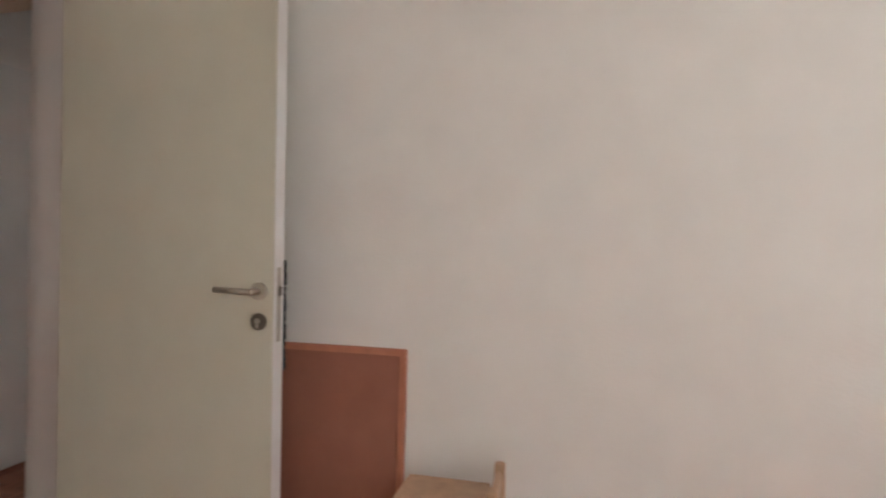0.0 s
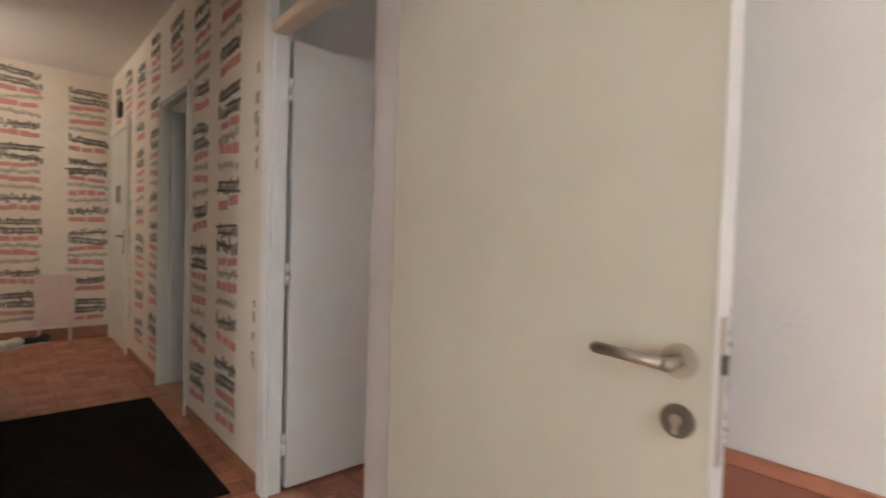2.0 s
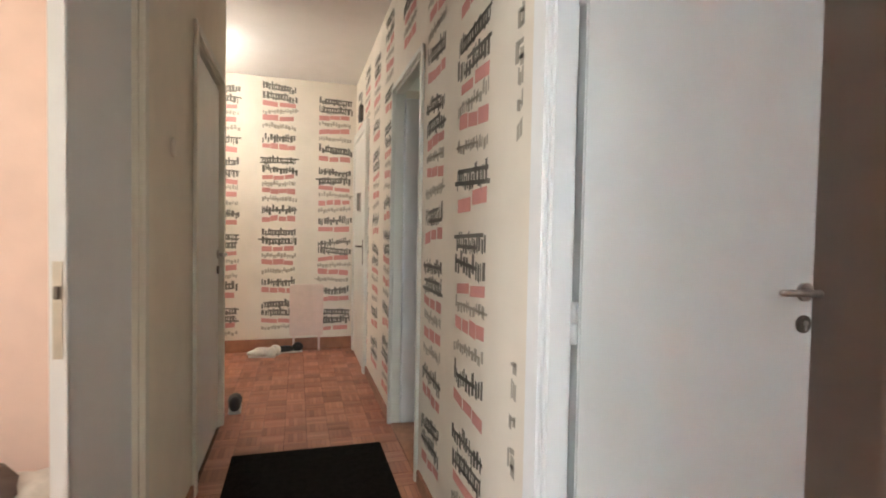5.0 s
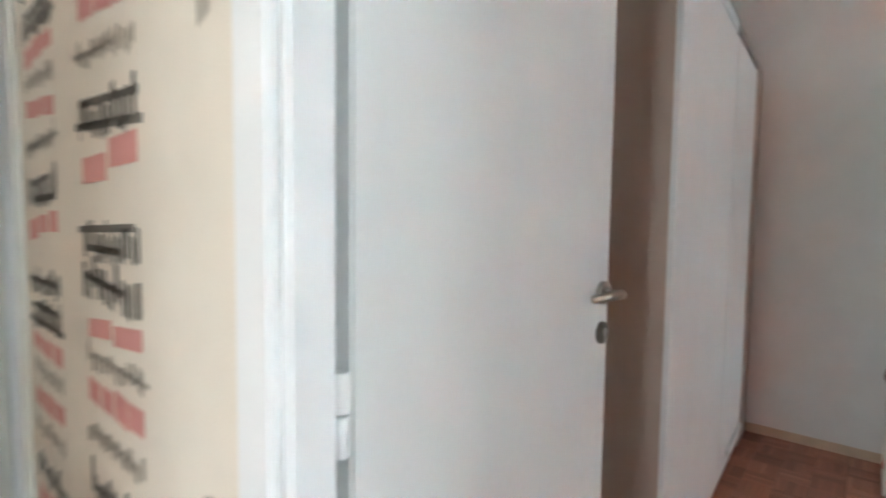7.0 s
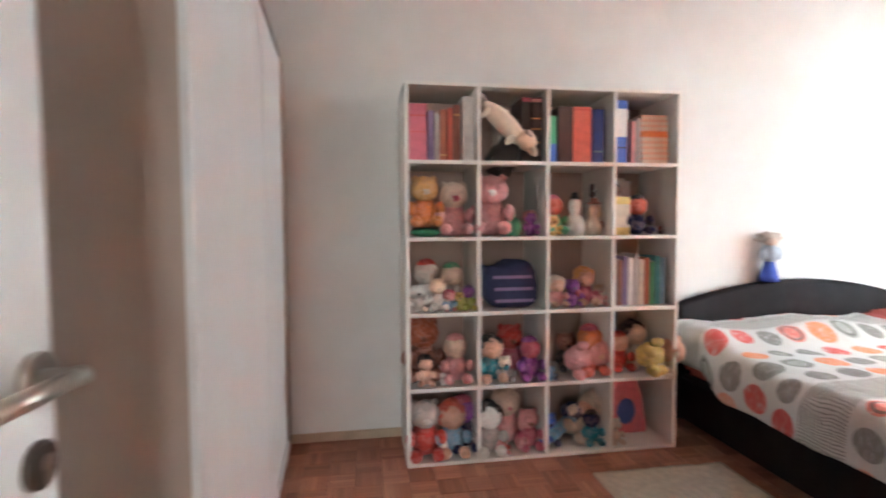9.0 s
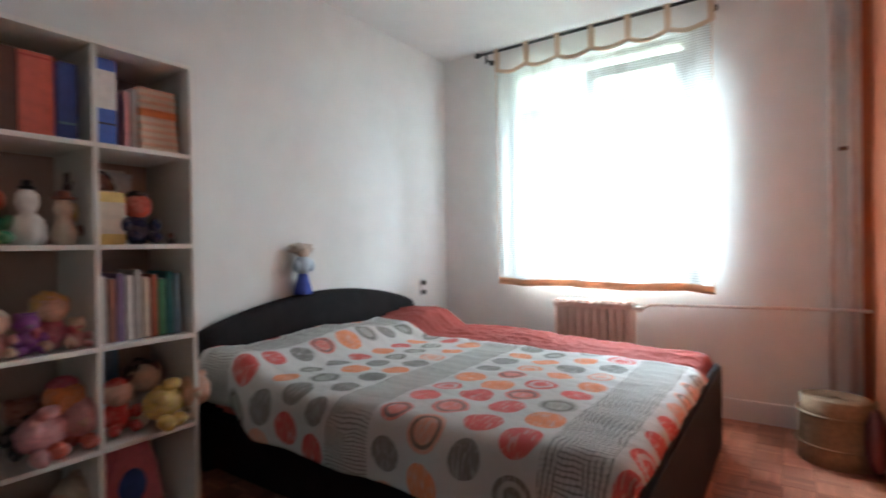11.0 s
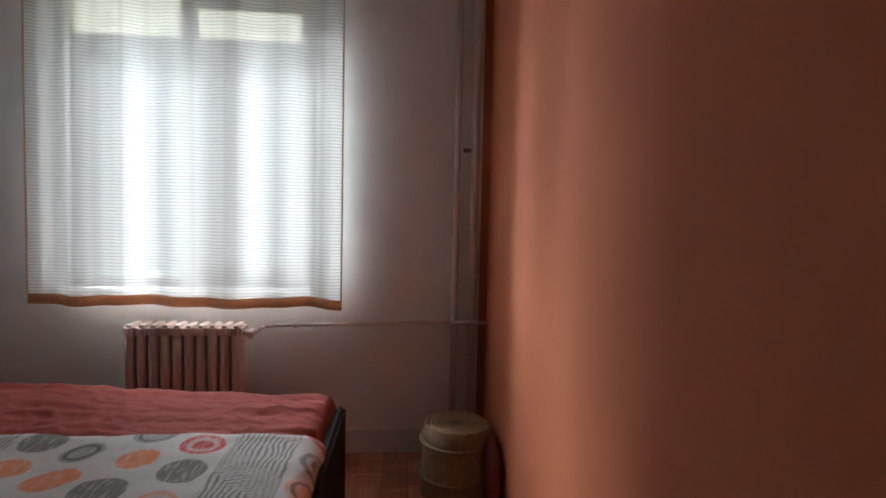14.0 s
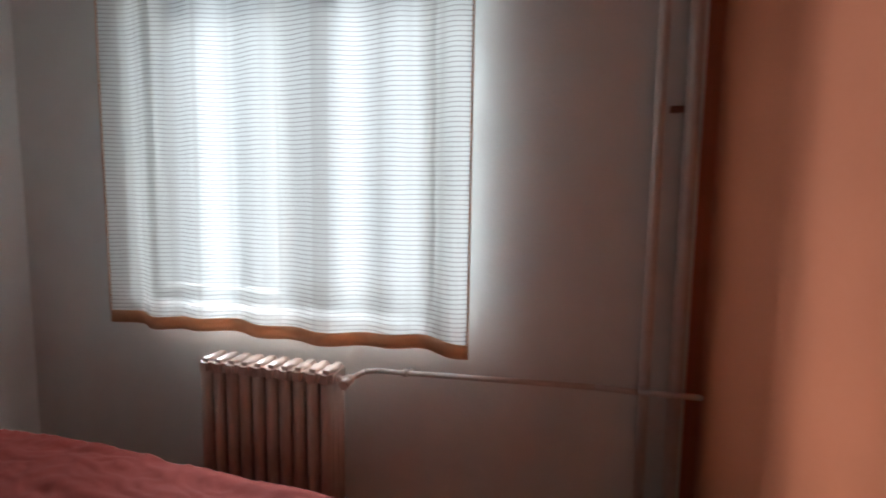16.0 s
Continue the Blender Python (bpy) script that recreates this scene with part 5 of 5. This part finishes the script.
def toy(row, col, u, d, h, c1, c2, c3, label, kind="bear", rz=0, lie=0, lift=0.0):
    """One soft toy or doll, a single mesh, facing out of the shelf; h is its sitting height."""
    bm = bmesh.new()
    s = h / 0.25
    add_ball(bm, (0, 0, 0.070 * s), 0.062 * s, (0.9, 1.0, 1.2), 0, 3, 0.22)
    hz = 0.185 * s
    add_ball(bm, (-0.01 * s, 0, hz), 0.064 * s, (0.95, 1.04, 0.98), 1, 3, 0.14)
    for q in (1, -1):
        add_ball(bm, (-0.085 * s, q * 0.048 * s, 0.028 * s), 0.031 * s, (1.5, 0.95, 0.9), 0 if kind != "doll" else 1, 2, 0.25)
        add_ball(bm, (-0.045 * s, q * 0.070 * s, 0.090 * s), 0.025 * s, (1.3, 0.95, 1.4), 0, 2, 0.25)
    if kind == "bear":
        for q in (1, -1):
            add_ball(bm, (0, q * 0.045 * s, hz + 0.048 * s), 0.020 * s, (0.6, 1, 1), 1, 1)
        add_ball(bm, (-0.060 * s, 0, hz - 0.014 * s), 0.022 * s, (0.8, 1.1, 0.8), 2, 1)
    elif kind == "bunny":
        for q in (1, -1):
            add_ball(bm, (0.01 * s, q * 0.040 * s, hz + 0.065 * s), 0.018 * s, (0.6, 1, 2.3), 1, 1)
        add_ball(bm, (-0.060 * s, 0, hz - 0.014 * s), 0.016 * s, (0.8, 1.1, 0.8), 2, 1)
    elif kind == "doll":
        add_ball(bm, (0.012 * s, 0, hz + 0.012 * s), 0.069 * s, (0.95, 1.1, 1.0), 2, 3, 0.35)
    else:
        add_ball(bm, (0.0, 0, hz + 0.040 * s), 0.048 * s, (1, 1.1, 0.8), 2, 2)
    for q in (1, -1):
        add_ball(bm, (-0.058 * s, q * 0.020 * s, hz + 0.012 * s), 0.0055 * s, mi=3, sub=1)
    if lie:
        bmesh.ops.transform(bm, verts=bm.verts, matrix=pose(0, 0, 0, lie, 0, 0))
    zmin = min(v.co.z for v in bm.verts)
    wide = CW / 2 - T
    x, y, z = cell(row, col, u, d)
    bmesh.ops.translate(bm, verts=bm.verts, vec=(0, 0, -zmin))
    ob = part("toy", bm, [plush(c1), plush(c2), plush(c3), M_BLACK], None, label, at=(x, y, z + 0.0005 + lift), rot=(0, 0, rz))
    return tagged(ob, category="toy", group="toys on the shelf")


def bottle(row, col, u, d, prof, c, cap, label):
    x, y, z = cell(row, col, u, d)
    ob = thing("figurine", label, "figurine", "figurines on the shelf", at=(x, y, z + 0.0005))
    bm = bmesh.new()
    lathe(bm, (0, 0, 0), prof, 16)
    part("body", bm, paint(*P[c], 0.35), ob)
    bm = bmesh.new()
    r, h = prof[-1]
    lathe(bm, (0, 0, 0), ((r, h), (r * 1.8, h + 0.004), (r * 1.8, h + 0.01), (r * 1.1, h + 0.012), (r, h + 0.03), (r * 0.5, h + 0.034)), 16)
    part("cap", bm, paint(*P[cap], 0.35), ob, cap + " cap")


def fill_top_row():
    book(0, 0, 0.02, 0.088, 0.275, "rose", "thick rose pink book standing on the shelf", ((0.78, 0.80, "red"), (0.5, 0.51, "red")))
    book(0, 0, 0.30, 0.030, 0.245, "violet", "thin violet book standing on the shelf")
    book(0, 0, 0.40, 0.022, 0.23, "grey", "thin grey book standing on the shelf")
    book(0, 0, 0.475, 0.034, 0.25, "rust", "rust coloured book standing on the shelf", ((0.1, 0.13, "honey"),))
    book(0, 0, 0.59, 0.024, 0.26, "coral", "thin coral book standing on the shelf")
    book(0, 0, 0.67, 0.036, 0.275, "brown", "brown book standing on the shelf", ((0.8, 0.83, "honey"),))
    book(0, 0, 0.81, 0.058, 0.315, "white", "tall white binder at the end of the row")
    book(0, 1, 0.18, 0.13, 0.27, "black", "thick black book leaning in the shelf", depth=0.2, lean=33, d=0.10)
    book(0, 1, 0.66, 0.045, 0.325, "black", "tall black book with a rose top band", ((0.92, 0.98, "rose"),), depth=0.2)
    book(0, 1, 0.80, 0.060, 0.325, "black", "tall black book with gold bands", ((0.92, 0.97, "pink"), (0.66, 0.68, "honey"), (0.5, 0.52, "honey"), (0.3, 0.31, "honey")), depth=0.2)
    book(0, 1, 0.40, 0.06, 0.29, "white", "white book behind the soft toy", d=0.19, depth=0.12)
    book(0, 2, 0.02, 0.045, 0.235, "green", "green book with a blue foot band", ((0.02, 0.40, "blue"),))
    book(0, 2, 0.18, 0.078, 0.285, "umber", "thick dark brown book", depth=0.2)
    book(0, 2, 0.415, 0.100, 0.285, "coral", "thick coral red book", ((0.93, 0.95, "red"),), depth=0.2)
    book(0, 2, 0.74, 0.060, 0.275, "blue", "blue book standing on the shelf", ((0.2, 0.23, "sky"),))
    book(0, 3, 0.04, 0.070, 0.325, "blue", "tall blue book with a white label", ((0.42, 0.86, "white"), (0.24, 0.26, "black")))
    book(0, 3, 0.32, 0.022, 0.22, "pink", "thin pink book standing on the shelf")
    book(0, 3, 0.40, 0.022, 0.235, "grey", "thin grey book standing on the shelf")
    for k in range(9):
        x, y, z = cell(0, 3, 0.50, 0.05)
        o = thing("book", "peach paperback in a flat stack", "book", "books on the shelf", at=(x + 0.002 * k, y - 0.003 * (k % 2), z + 0.0005 + 0.0285 * k))
        part("cover", box(0, 0.2, -0.15, 0, 0, 0.006, 0.001), paint(*P["orange" if k == 5 else "peach"], 0.6), o)
        part("page_block", box(0.003, 0.197, -0.148, -0.002, 0.006, 0.022), paint(*P["orange" if k == 5 else "cream"], 0.8), o, "paper block")
        part("cover", box(0, 0.2, -0.15, 0, 0.022, 0.028, 0.001), paint(*P["orange" if k == 5 else "peach"], 0.6), o)


fill_top_row()


def plush_dog():
    """A long plush dog lying aslant on the leaning book, head down."""
    bm = bmesh.new()
    add_ball(bm, (0, 0, 0), 1.0, (0.045, 0.150, 0.050), 0, 3, 0.08)
    add_ball(bm, (-0.015, -0.135, 0.012), 0.052, (0.9, 1.1, 0.95), 0, 2, 0.06)
    add_ball(bm, (-0.030, -0.190, -0.005), 0.028, (0.9, 1.2, 0.8), 0, 2)
    add_ball(bm, (-0.034, -0.216, 0.0), 0.010, (1, 1, 1), 1, 1)
    for q in (1, -1):
        add_ball(bm, (-0.015 + q * 0.034, -0.120, 0.036), 0.022, (0.6, 1.5, 0.9), 2, 1)
        add_ball(bm, (-0.048, -0.165 + 0.02 * q, 0.030), 0.006, (1, 1, 1), 1, 1)
        add_ball(bm, (-0.03, 0.02 + q * 0.09, -0.045), 0.020, (1, 1, 2.0), 0, 1)
    add_ball(bm, (0.0, 0.165, 0.015), 0.016, (0.8, 2.2, 0.8), 2, 1)
    bmesh.ops.transform(bm, verts=bm.verts, matrix=pose(0, 0, 0, 44, 0, 0))
    x, y, z = cell(0, 1, 0.40, 0.055)
    ob = part("toy", bm, [paint(*P["cream"], 0.95), M_BLACK, paint(*P["grey"], 0.95)], None, "long cream plush dog lying aslant across a black book", at=(x, y, z + 0.19))
    return tagged(ob, category="toy", group="toys on the shelf")


plush_dog()


def cushion(row, col, u, d, sx, sy, sz, c, label):
    x, y, z = cell(row, col, u, d)
    bm = bmesh.new()
    add_ball(bm, (0, 0, 0), 1.0, (sx, sy, sz), sub=3, jitter=0.08)
    return tagged(part("cushion", bm, paint(*P[c], 0.95), at=(x, y, z + sz + 0.0005)), label, "cushion")


# second row
cushion(1, 0, 0.27, 0.10, 0.07, 0.075, 0.022, "green", "flat green cushion under a bear")
toy(1, 0, 0.26, 0.11, 0.255, "orange", "honey", "cream", "honey bear in an orange shirt", lift=0.042)
toy(1, 0, 0.70, 0.12, 0.27, "pink", "cream", "rose", "cream bear in a pink shirt")
toy(1, 1, 0.26, 0.14, 0.31, "pink", "pink", "white", "big pale pink bear with round ears", "bear", rz=-12)
bottle(1, 1, 0.56, 0.09, ((0.035, 0.0), (0.042, 0.03), (0.042, 0.06), (0.030, 0.085), (0.008, 0.10)), "green", "green", "round green plastic toy figure")
toy(1, 1, 0.84, 0.10, 0.12, "purple", "purple", "pink", "small purple toy on the shelf", "doll")
toy(1, 2, 0.18, 0.13, 0.20, "green", "coral", "rose", "small green and red cloth doll", "hat")
toy(1, 2, 0.12, 0.06, 0.10, "yellow", "honey", "brown", "tiny yellow toy on the shelf")
bottle(1, 2, 0.50, 0.09, ((0.045, 0.0), (0.056, 0.04), (0.044, 0.09), (0.022, 0.11), (0.034, 0.145), (0.030, 0.175), (0.014, 0.19)), "white", "black", "white snowman shaped bottle with a black cap")
bottle(1, 2, 0.80, 0.08, ((0.035, 0.0), (0.044, 0.04), (0.030, 0.085), (0.022, 0.10), (0.030, 0.13), (0.022, 0.16)), "cream", "brown", "small cream bottle shaped figurine")
book(1, 3, 0.05, 0.095, 0.20, "yellow", "yellow box with a cream panel", ((0.2, 0.8, "cream"),), depth=0.07, d=0.06)
toy(1, 3, 0.16, 0.22, 0.27, "yellow", "brown", "black", "dark haired doll behind the yellow box", "doll", lift=0.02)
toy(1, 3, 0.50, 0.10, 0.20, "navy", "coral", "black", "dark doll in a wide black hat", "hat")
book(1, 3, 0.20, 0.16, 0.32, "white", "white card standing at the back of the shelf", depth=0.004, d=0.33)
toy(1, 3, 0.85, 0.07, 0.045, "black", "brown", "brown", "tiny dark toy on the shelf")
# third row
toy(2, 0, 0.30, 0.17, 0.24, "white", "white", "red", "white plush with a red cap", "hat")
toy(2, 0, 0.70, 0.18, 0.22, "grey", "cream", "green", "grey plush with a green cap", "hat")
toy(2, 0, 0.15, 0.07, 0.13, "white", "white", "black", "small white spotted plush")
toy(2, 0, 0.44, 0.08, 0.16, "white", "cream", "grey", "small white plush on the shelf", "bunny")
toy(2, 0, 0.60, 0.05, 0.10, "sky", "pink", "rose", "small toy in pink and light blue", "doll")
toy(2, 0, 0.76, 0.06, 0.09, "lime", "yellow", "green", "small lime green soft toy")
toy(2, 0, 0.90, 0.07, 0.12, "lime", "purple", "violet", "small lime and purple toy", "hat")
bag = cushion(2, 1, 0.52, 0.13, 0.09, 0.145, 0.125, "navy", "slumped navy blue bag with purple stripes")
bag.name = "bag"
for v in bag.data.vertices:
    c = v.co
    k = (0.09, 0.145, 0.125)
    n_ = [math.copysign(abs(c[i] / k[i]) ** 0.55, c[i]) * k[i] for i in range(3)]
    v.co = (n_[0], n_[1] + 0.10 * n_[2], n_[2] - (0.03 if n_[2] > 0.1 and n_[1] > 0 else 0))
for zz in (0.05, 0.11, 0.17):
    part("stripe", box(-0.0945, -0.0925, -0.10 + 0.1 * (zz - 0.13), 0.10 + 0.1 * (zz - 0.13), zz - 0.138, zz - 0.122), paint(*P["violet"]), bag, "purple grey stripe")
toy(2, 2, 0.20, 0.08, 0.15, "pink", "skin", "cream", "small pink doll on the shelf", "doll")
toy(2, 2, 0.46, 0.08, 0.14, "purple", "purple", "violet", "bright purple toy on the shelf")
toy(2, 2, 0.68, 0.10, 0.19, "rose", "skin", "honey", "doll in a rose dress", "doll")
toy(2, 2, 0.88, 0.07, 0.11, "pink", "cream", "rose", "small pink and cream toy")


def third_row_books():
    for k, (c, h) in enumerate((("grey", 0.25), ("brown", 0.24), ("violet", 0.26), ("white", 0.25), ("grey", 0.27), ("cream", 0.24), ("rust", 0.25), ("green", 0.23), ("teal", 0.26), ("sky", 0.25))):
        book(2, 3, 0.03 + 0.092 * k, 0.026, h, c, "thin %s booklet standing on the shelf" % c)


third_row_books()
# fourth row
toy(3, 0, 0.24, 0.20, 0.31, "brown", "rust", "brown", "tall brown plush at the back")
toy(3, 0, 0.24, 0.07, 0.14, "skin", "skin", "black", "small dark haired doll", "doll")
toy(3, 0, 0.72, 0.11, 0.23, "pink", "cream", "pink", "pink plush with a pale face", "hat")
toy(3, 0, 0.50, 0.05, 0.06, "white", "white", "grey", "tiny white toy on the shelf")
toy(3, 1, 0.22, 0.09, 0.22, "teal", "skin", "black", "black haired doll in teal", "doll")
toy(3, 1, 0.40, 0.06, 0.13, "grey", "cream", "navy", "striped grey plush on the shelf")
toy(3, 1, 0.60, 0.20, 0.26, "rose", "red", "brown", "dark red plush at the back")
toy(3, 1, 0.82, 0.08, 0.21, "purple", "rose", "purple", "purple doll standing on the shelf", "hat")
toy(3, 2, 0.36, 0.09, 0.26, "pink", "pink", "skin", "pink plush lying on its side", "bear", lie=78)
toy(3, 2, 0.50, 0.20, 0.20, "black", "brown", "black", "dark plush at the back")
toy(3, 2, 0.80, 0.12, 0.25, "coral", "orange", "rose", "orange red plush on the shelf", "hat")
toy(3, 2, 0.08, 0.04, 0.07, "sky", "sky", "teal", "tiny light blue toy on the shelf")
toy(3, 3, 0.30, 0.15, 0.20, "red", "skin", "red", "doll with a red cap", "hat")
toy(3, 3, 0.50, 0.07, 0.27, "yellow", "skin", "cream", "yellow plush lying on its side", "bear", lie=80)
toy(3, 3, 0.66, 0.20, 0.24, "grey", "cream", "black", "grey doll with black hair", "doll")
toy(3, 3, 0.90, 0.07, 0.13, "cream", "honey", "brown", "small cream bear on the shelf")
book(3, 3, 0.16, 0.13, 0.33, "sky", "pale blue card standing at the back", depth=0.004, d=0.33)
# bottom row
toy(4, 0, 0.24, 0.10, 0.28, "red", "grey", "white", "grey bear in a red pullover")
toy(4, 0, 0.66, 0.10, 0.25, "sky", "skin", "coral", "doll in light blue with red hair", "doll")
toy(4, 0, 0.86, 0.16, 0.26, "navy", "purple", "rose", "dark purple and navy plush", "hat")
toy(4, 0, 0.50, 0.05, 0.08, "grey", "white", "grey", "tiny grey toy on the shelf")
toy(4, 1, 0.17, 0.08, 0.24, "grey", "white", "black", "black and white plush on the shelf", "doll")
toy(4, 1, 0.50, 0.17, 0.30, "pink", "cream", "rose", "big pale pink plush with long ears", "bunny")
toy(4, 1, 0.38, 0.05, 0.09, "red", "red", "rust", "small red toy on the shelf")
toy(4, 1, 0.82, 0.10, 0.20, "rose", "pink", "brown", "rose coloured plush on the shelf")
toy(4, 2, 0.45, 0.17, 0.27, "cream", "cream", "skin", "cream plush slumped at the back", "bear", lie=50)
x, y, z = cell(4, 2, 0.30, 0.06)
bm = bmesh.new()
for q, r in ((0.0, 0.026), (0.055, 0.024)):            # a rag doll's long trouser legs, slanting down to the left
    add_tube(bm, (0.0, 0.10 - q * 0.6, 0.035 + q * 0.3), (0.07, -0.06 - q * 0.5, 0.115 + q * 0.3), r, 12, r2=r * 1.25)
    add_ball(bm, (0.0, 0.105 - q * 0.6, 0.032 + q * 0.3), r, (1.0, 1.3, 0.9), 2, 2)
add_ball(bm, (0.09, -0.09, 0.15), 0.055, (1, 1.2, 0.9), 1, 3, 0.2)
add_ball(bm, (0.07, -0.15, 0.17), 0.042, (1, 1, 1), 3, 3, 0.1)
tagged(part("toy", bm, [plush("sky"), plush("navy"), plush("blue"), plush("skin")], at=(x, y, z + 0.0015)), "rag doll in light blue trousers slumped on the shelf", "toy", "toys on the shelf")
toy(4, 2, 0.80, 0.09, 0.17, "teal", "navy", "black", "dark teal plush on the shelf", "hat")
toy(4, 2, 0.12, 0.12, 0.16, "navy", "blue", "black", "navy blue plush on the shelf")
x, y, z = cell(4, 3, 0.06, 0.16)
pb = thing("toy_bag", "pink handbag shaped toy box with a blue figure", "toy box", at=(x, y, z + 0.0005))
bm = bmesh.new()
ring = [(0.0, 0.0), (0.27, 0.0), (0.235, 0.22), (0.19, 0.325), (0.08, 0.325), (0.035, 0.22)]
f0 = [bm.verts.new((0, -a, b)) for a, b in ring]
f1 = [bm.verts.new((0.08, -a, b)) for a, b in ring]
bm.faces.new(f0), bm.faces.new(f1[::-1])
for k in range(6):
    bm.faces.new((f0[k], f0[(k + 1) % 6], f1[(k + 1) % 6], f1[k]))
bmesh.ops.bevel(bm, geom=bm.edges[:], offset=0.012, segments=2, affect="EDGES")
part("body", bm, paint(0.74, 0.21, 0.26, 0.5), pb)
bm = bmesh.new()
add_ball(bm, (-0.004, -0.135, 0.13), 0.055, (0.1, 1.0, 1.35), sub=2)
part("figure", bm, paint(*P["blue"], 0.5), pb, "blue oval figure")
toy(4, 3, 0.12, 0.07, 0.13, "cream", "white", "skin", "small cream toy on the shelf")
for row, col, u, w, h, c, label in ((1, 3, 0.50, 0.11, 0.30, (0.66, 0.72, 0.74), "pale blue card box standing at the back of the shelf"),
                                    (3, 3, 0.20, 0.08, 0.31, (0.55, 0.64, 0.72), "light blue bottle shaped box at the back of the shelf")):
    x, y, z = cell(row, col, u, 0.26)
    cb = thing("card_box", label, "box", at=(x, y, z + 0.0005))
    part("body", box(0, 0.07, -w / 2, w / 2, 0, h - 0.02, 0.003), paint(*c, 0.5), cb)
    part("lid", box(-0.002, 0.072, -w / 2 - 0.002, w / 2 + 0.002, h - 0.02, h, 0.003), paint(*c, 0.5), cb)


# ---- parquet ----
def parquet():
    """Square blocks of finger parquet, turned alternately; those near the walk are single pieces."""
    s, gap, h = 0.125, 0.0012, 0.006

    def block(turn):
        bm = bmesh.new()
        uvl = bm.loops.layers.uv.new("UVMap")
        a = s / 2 - gap
        add_box(bm, -a, a, -a, a, -h, 0)
        for f in bm.faces:
            for lp in f.loops:
                u, v = lp.vert.co.x / s + 0.5, lp.vert.co.y / s + 0.5
                lp[uvl].uv = (v, u) if turn else (u, v)
        me = bpy.data.meshes.new("parquet_block")
        bm.to_mesh(me)
        bm.free()
        me.materials.append(M_PARQUET)
        return me
    meshes = [block(0), block(1)]
    floor_ob = bpy.data.objects["floor"]
    areas = ((-3.2, 0.11, -3.84, -0.5), (-1.0, 0.0, -0.38, HALL_END), (-2.3, -1.0, 2.9, HALL_END), (0.22, BED_R, -3.85, BED_BACK),
             (-0.95, -0.05, -0.5, -0.38), (0.0, 0.22, -0.28, 0.54), (0.12, 1.6, 1.25, 3.4), (0.0, 0.12, 1.78, 2.52), (-3.1, -1.12, -0.38, 1.45), (-1.12, -1.0, 0.22, 1.10))
    verts, faces, uvs = [], [], []
    near, seen = 0, set()
    for x0, x1, y0, y1 in areas:
        for i in range(int(math.floor(x0 / s)), int(math.ceil(x1 / s))):
            for j in range(int(math.floor(y0 / s)), int(math.ceil(y1 / s))):
                if (i, j) in seen:
                    continue
                seen.add((i, j))
                cx, cy = (i + 0.5) * s, (j + 0.5) * s
                dz = 0.0006 * (((i * 7 + j * 13) % 5) / 5)
                t = (i + j) % 2
                if near < 300 and ((1.4 < cx < 3.0 and -1.5 < cy < 0.6) or (-0.9 < cx < -0.0 and 2.3 < cy < 3.6)):
                    near += 1
                    ob = new("parquet_block", meshes[t])
                    ob.parent = floor_ob
                    ob.location = (cx, cy, dz)
                else:
                    a, n = s / 2 - gap, len(verts)
                    verts += [(cx + p * a, cy + q * a, z) for z in (-h, dz) for p, q in ((-1, -1), (1, -1), (1, 1), (-1, 1))]
                    fs = [(4, 5, 6, 7), (0, 4, 7, 3), (1, 2, 6, 5), (0, 1, 5, 4), (3, 7, 6, 2)]
                    faces += [tuple(n + k for k in f) for f in fs]
                    for f in fs:
                        for k in f:
                            u, v = ((0, 0), (1, 0), (1, 1), (0, 1))[k % 4]
                            uvs += [v, u] if t else [u, v]
    me = bpy.data.meshes.new("parquet_field")
    me.from_pydata(verts, [], faces)
    me.uv_layers.new(name="UVMap").data.foreach_set("uv", uvs)
    me.materials.append(M_PARQUET_FAR)
    ob = new("parquet_field", me)
    ob.parent = floor_ob
    tagged(ob, "reddish brown finger parquet", kind="stuff")


parquet()
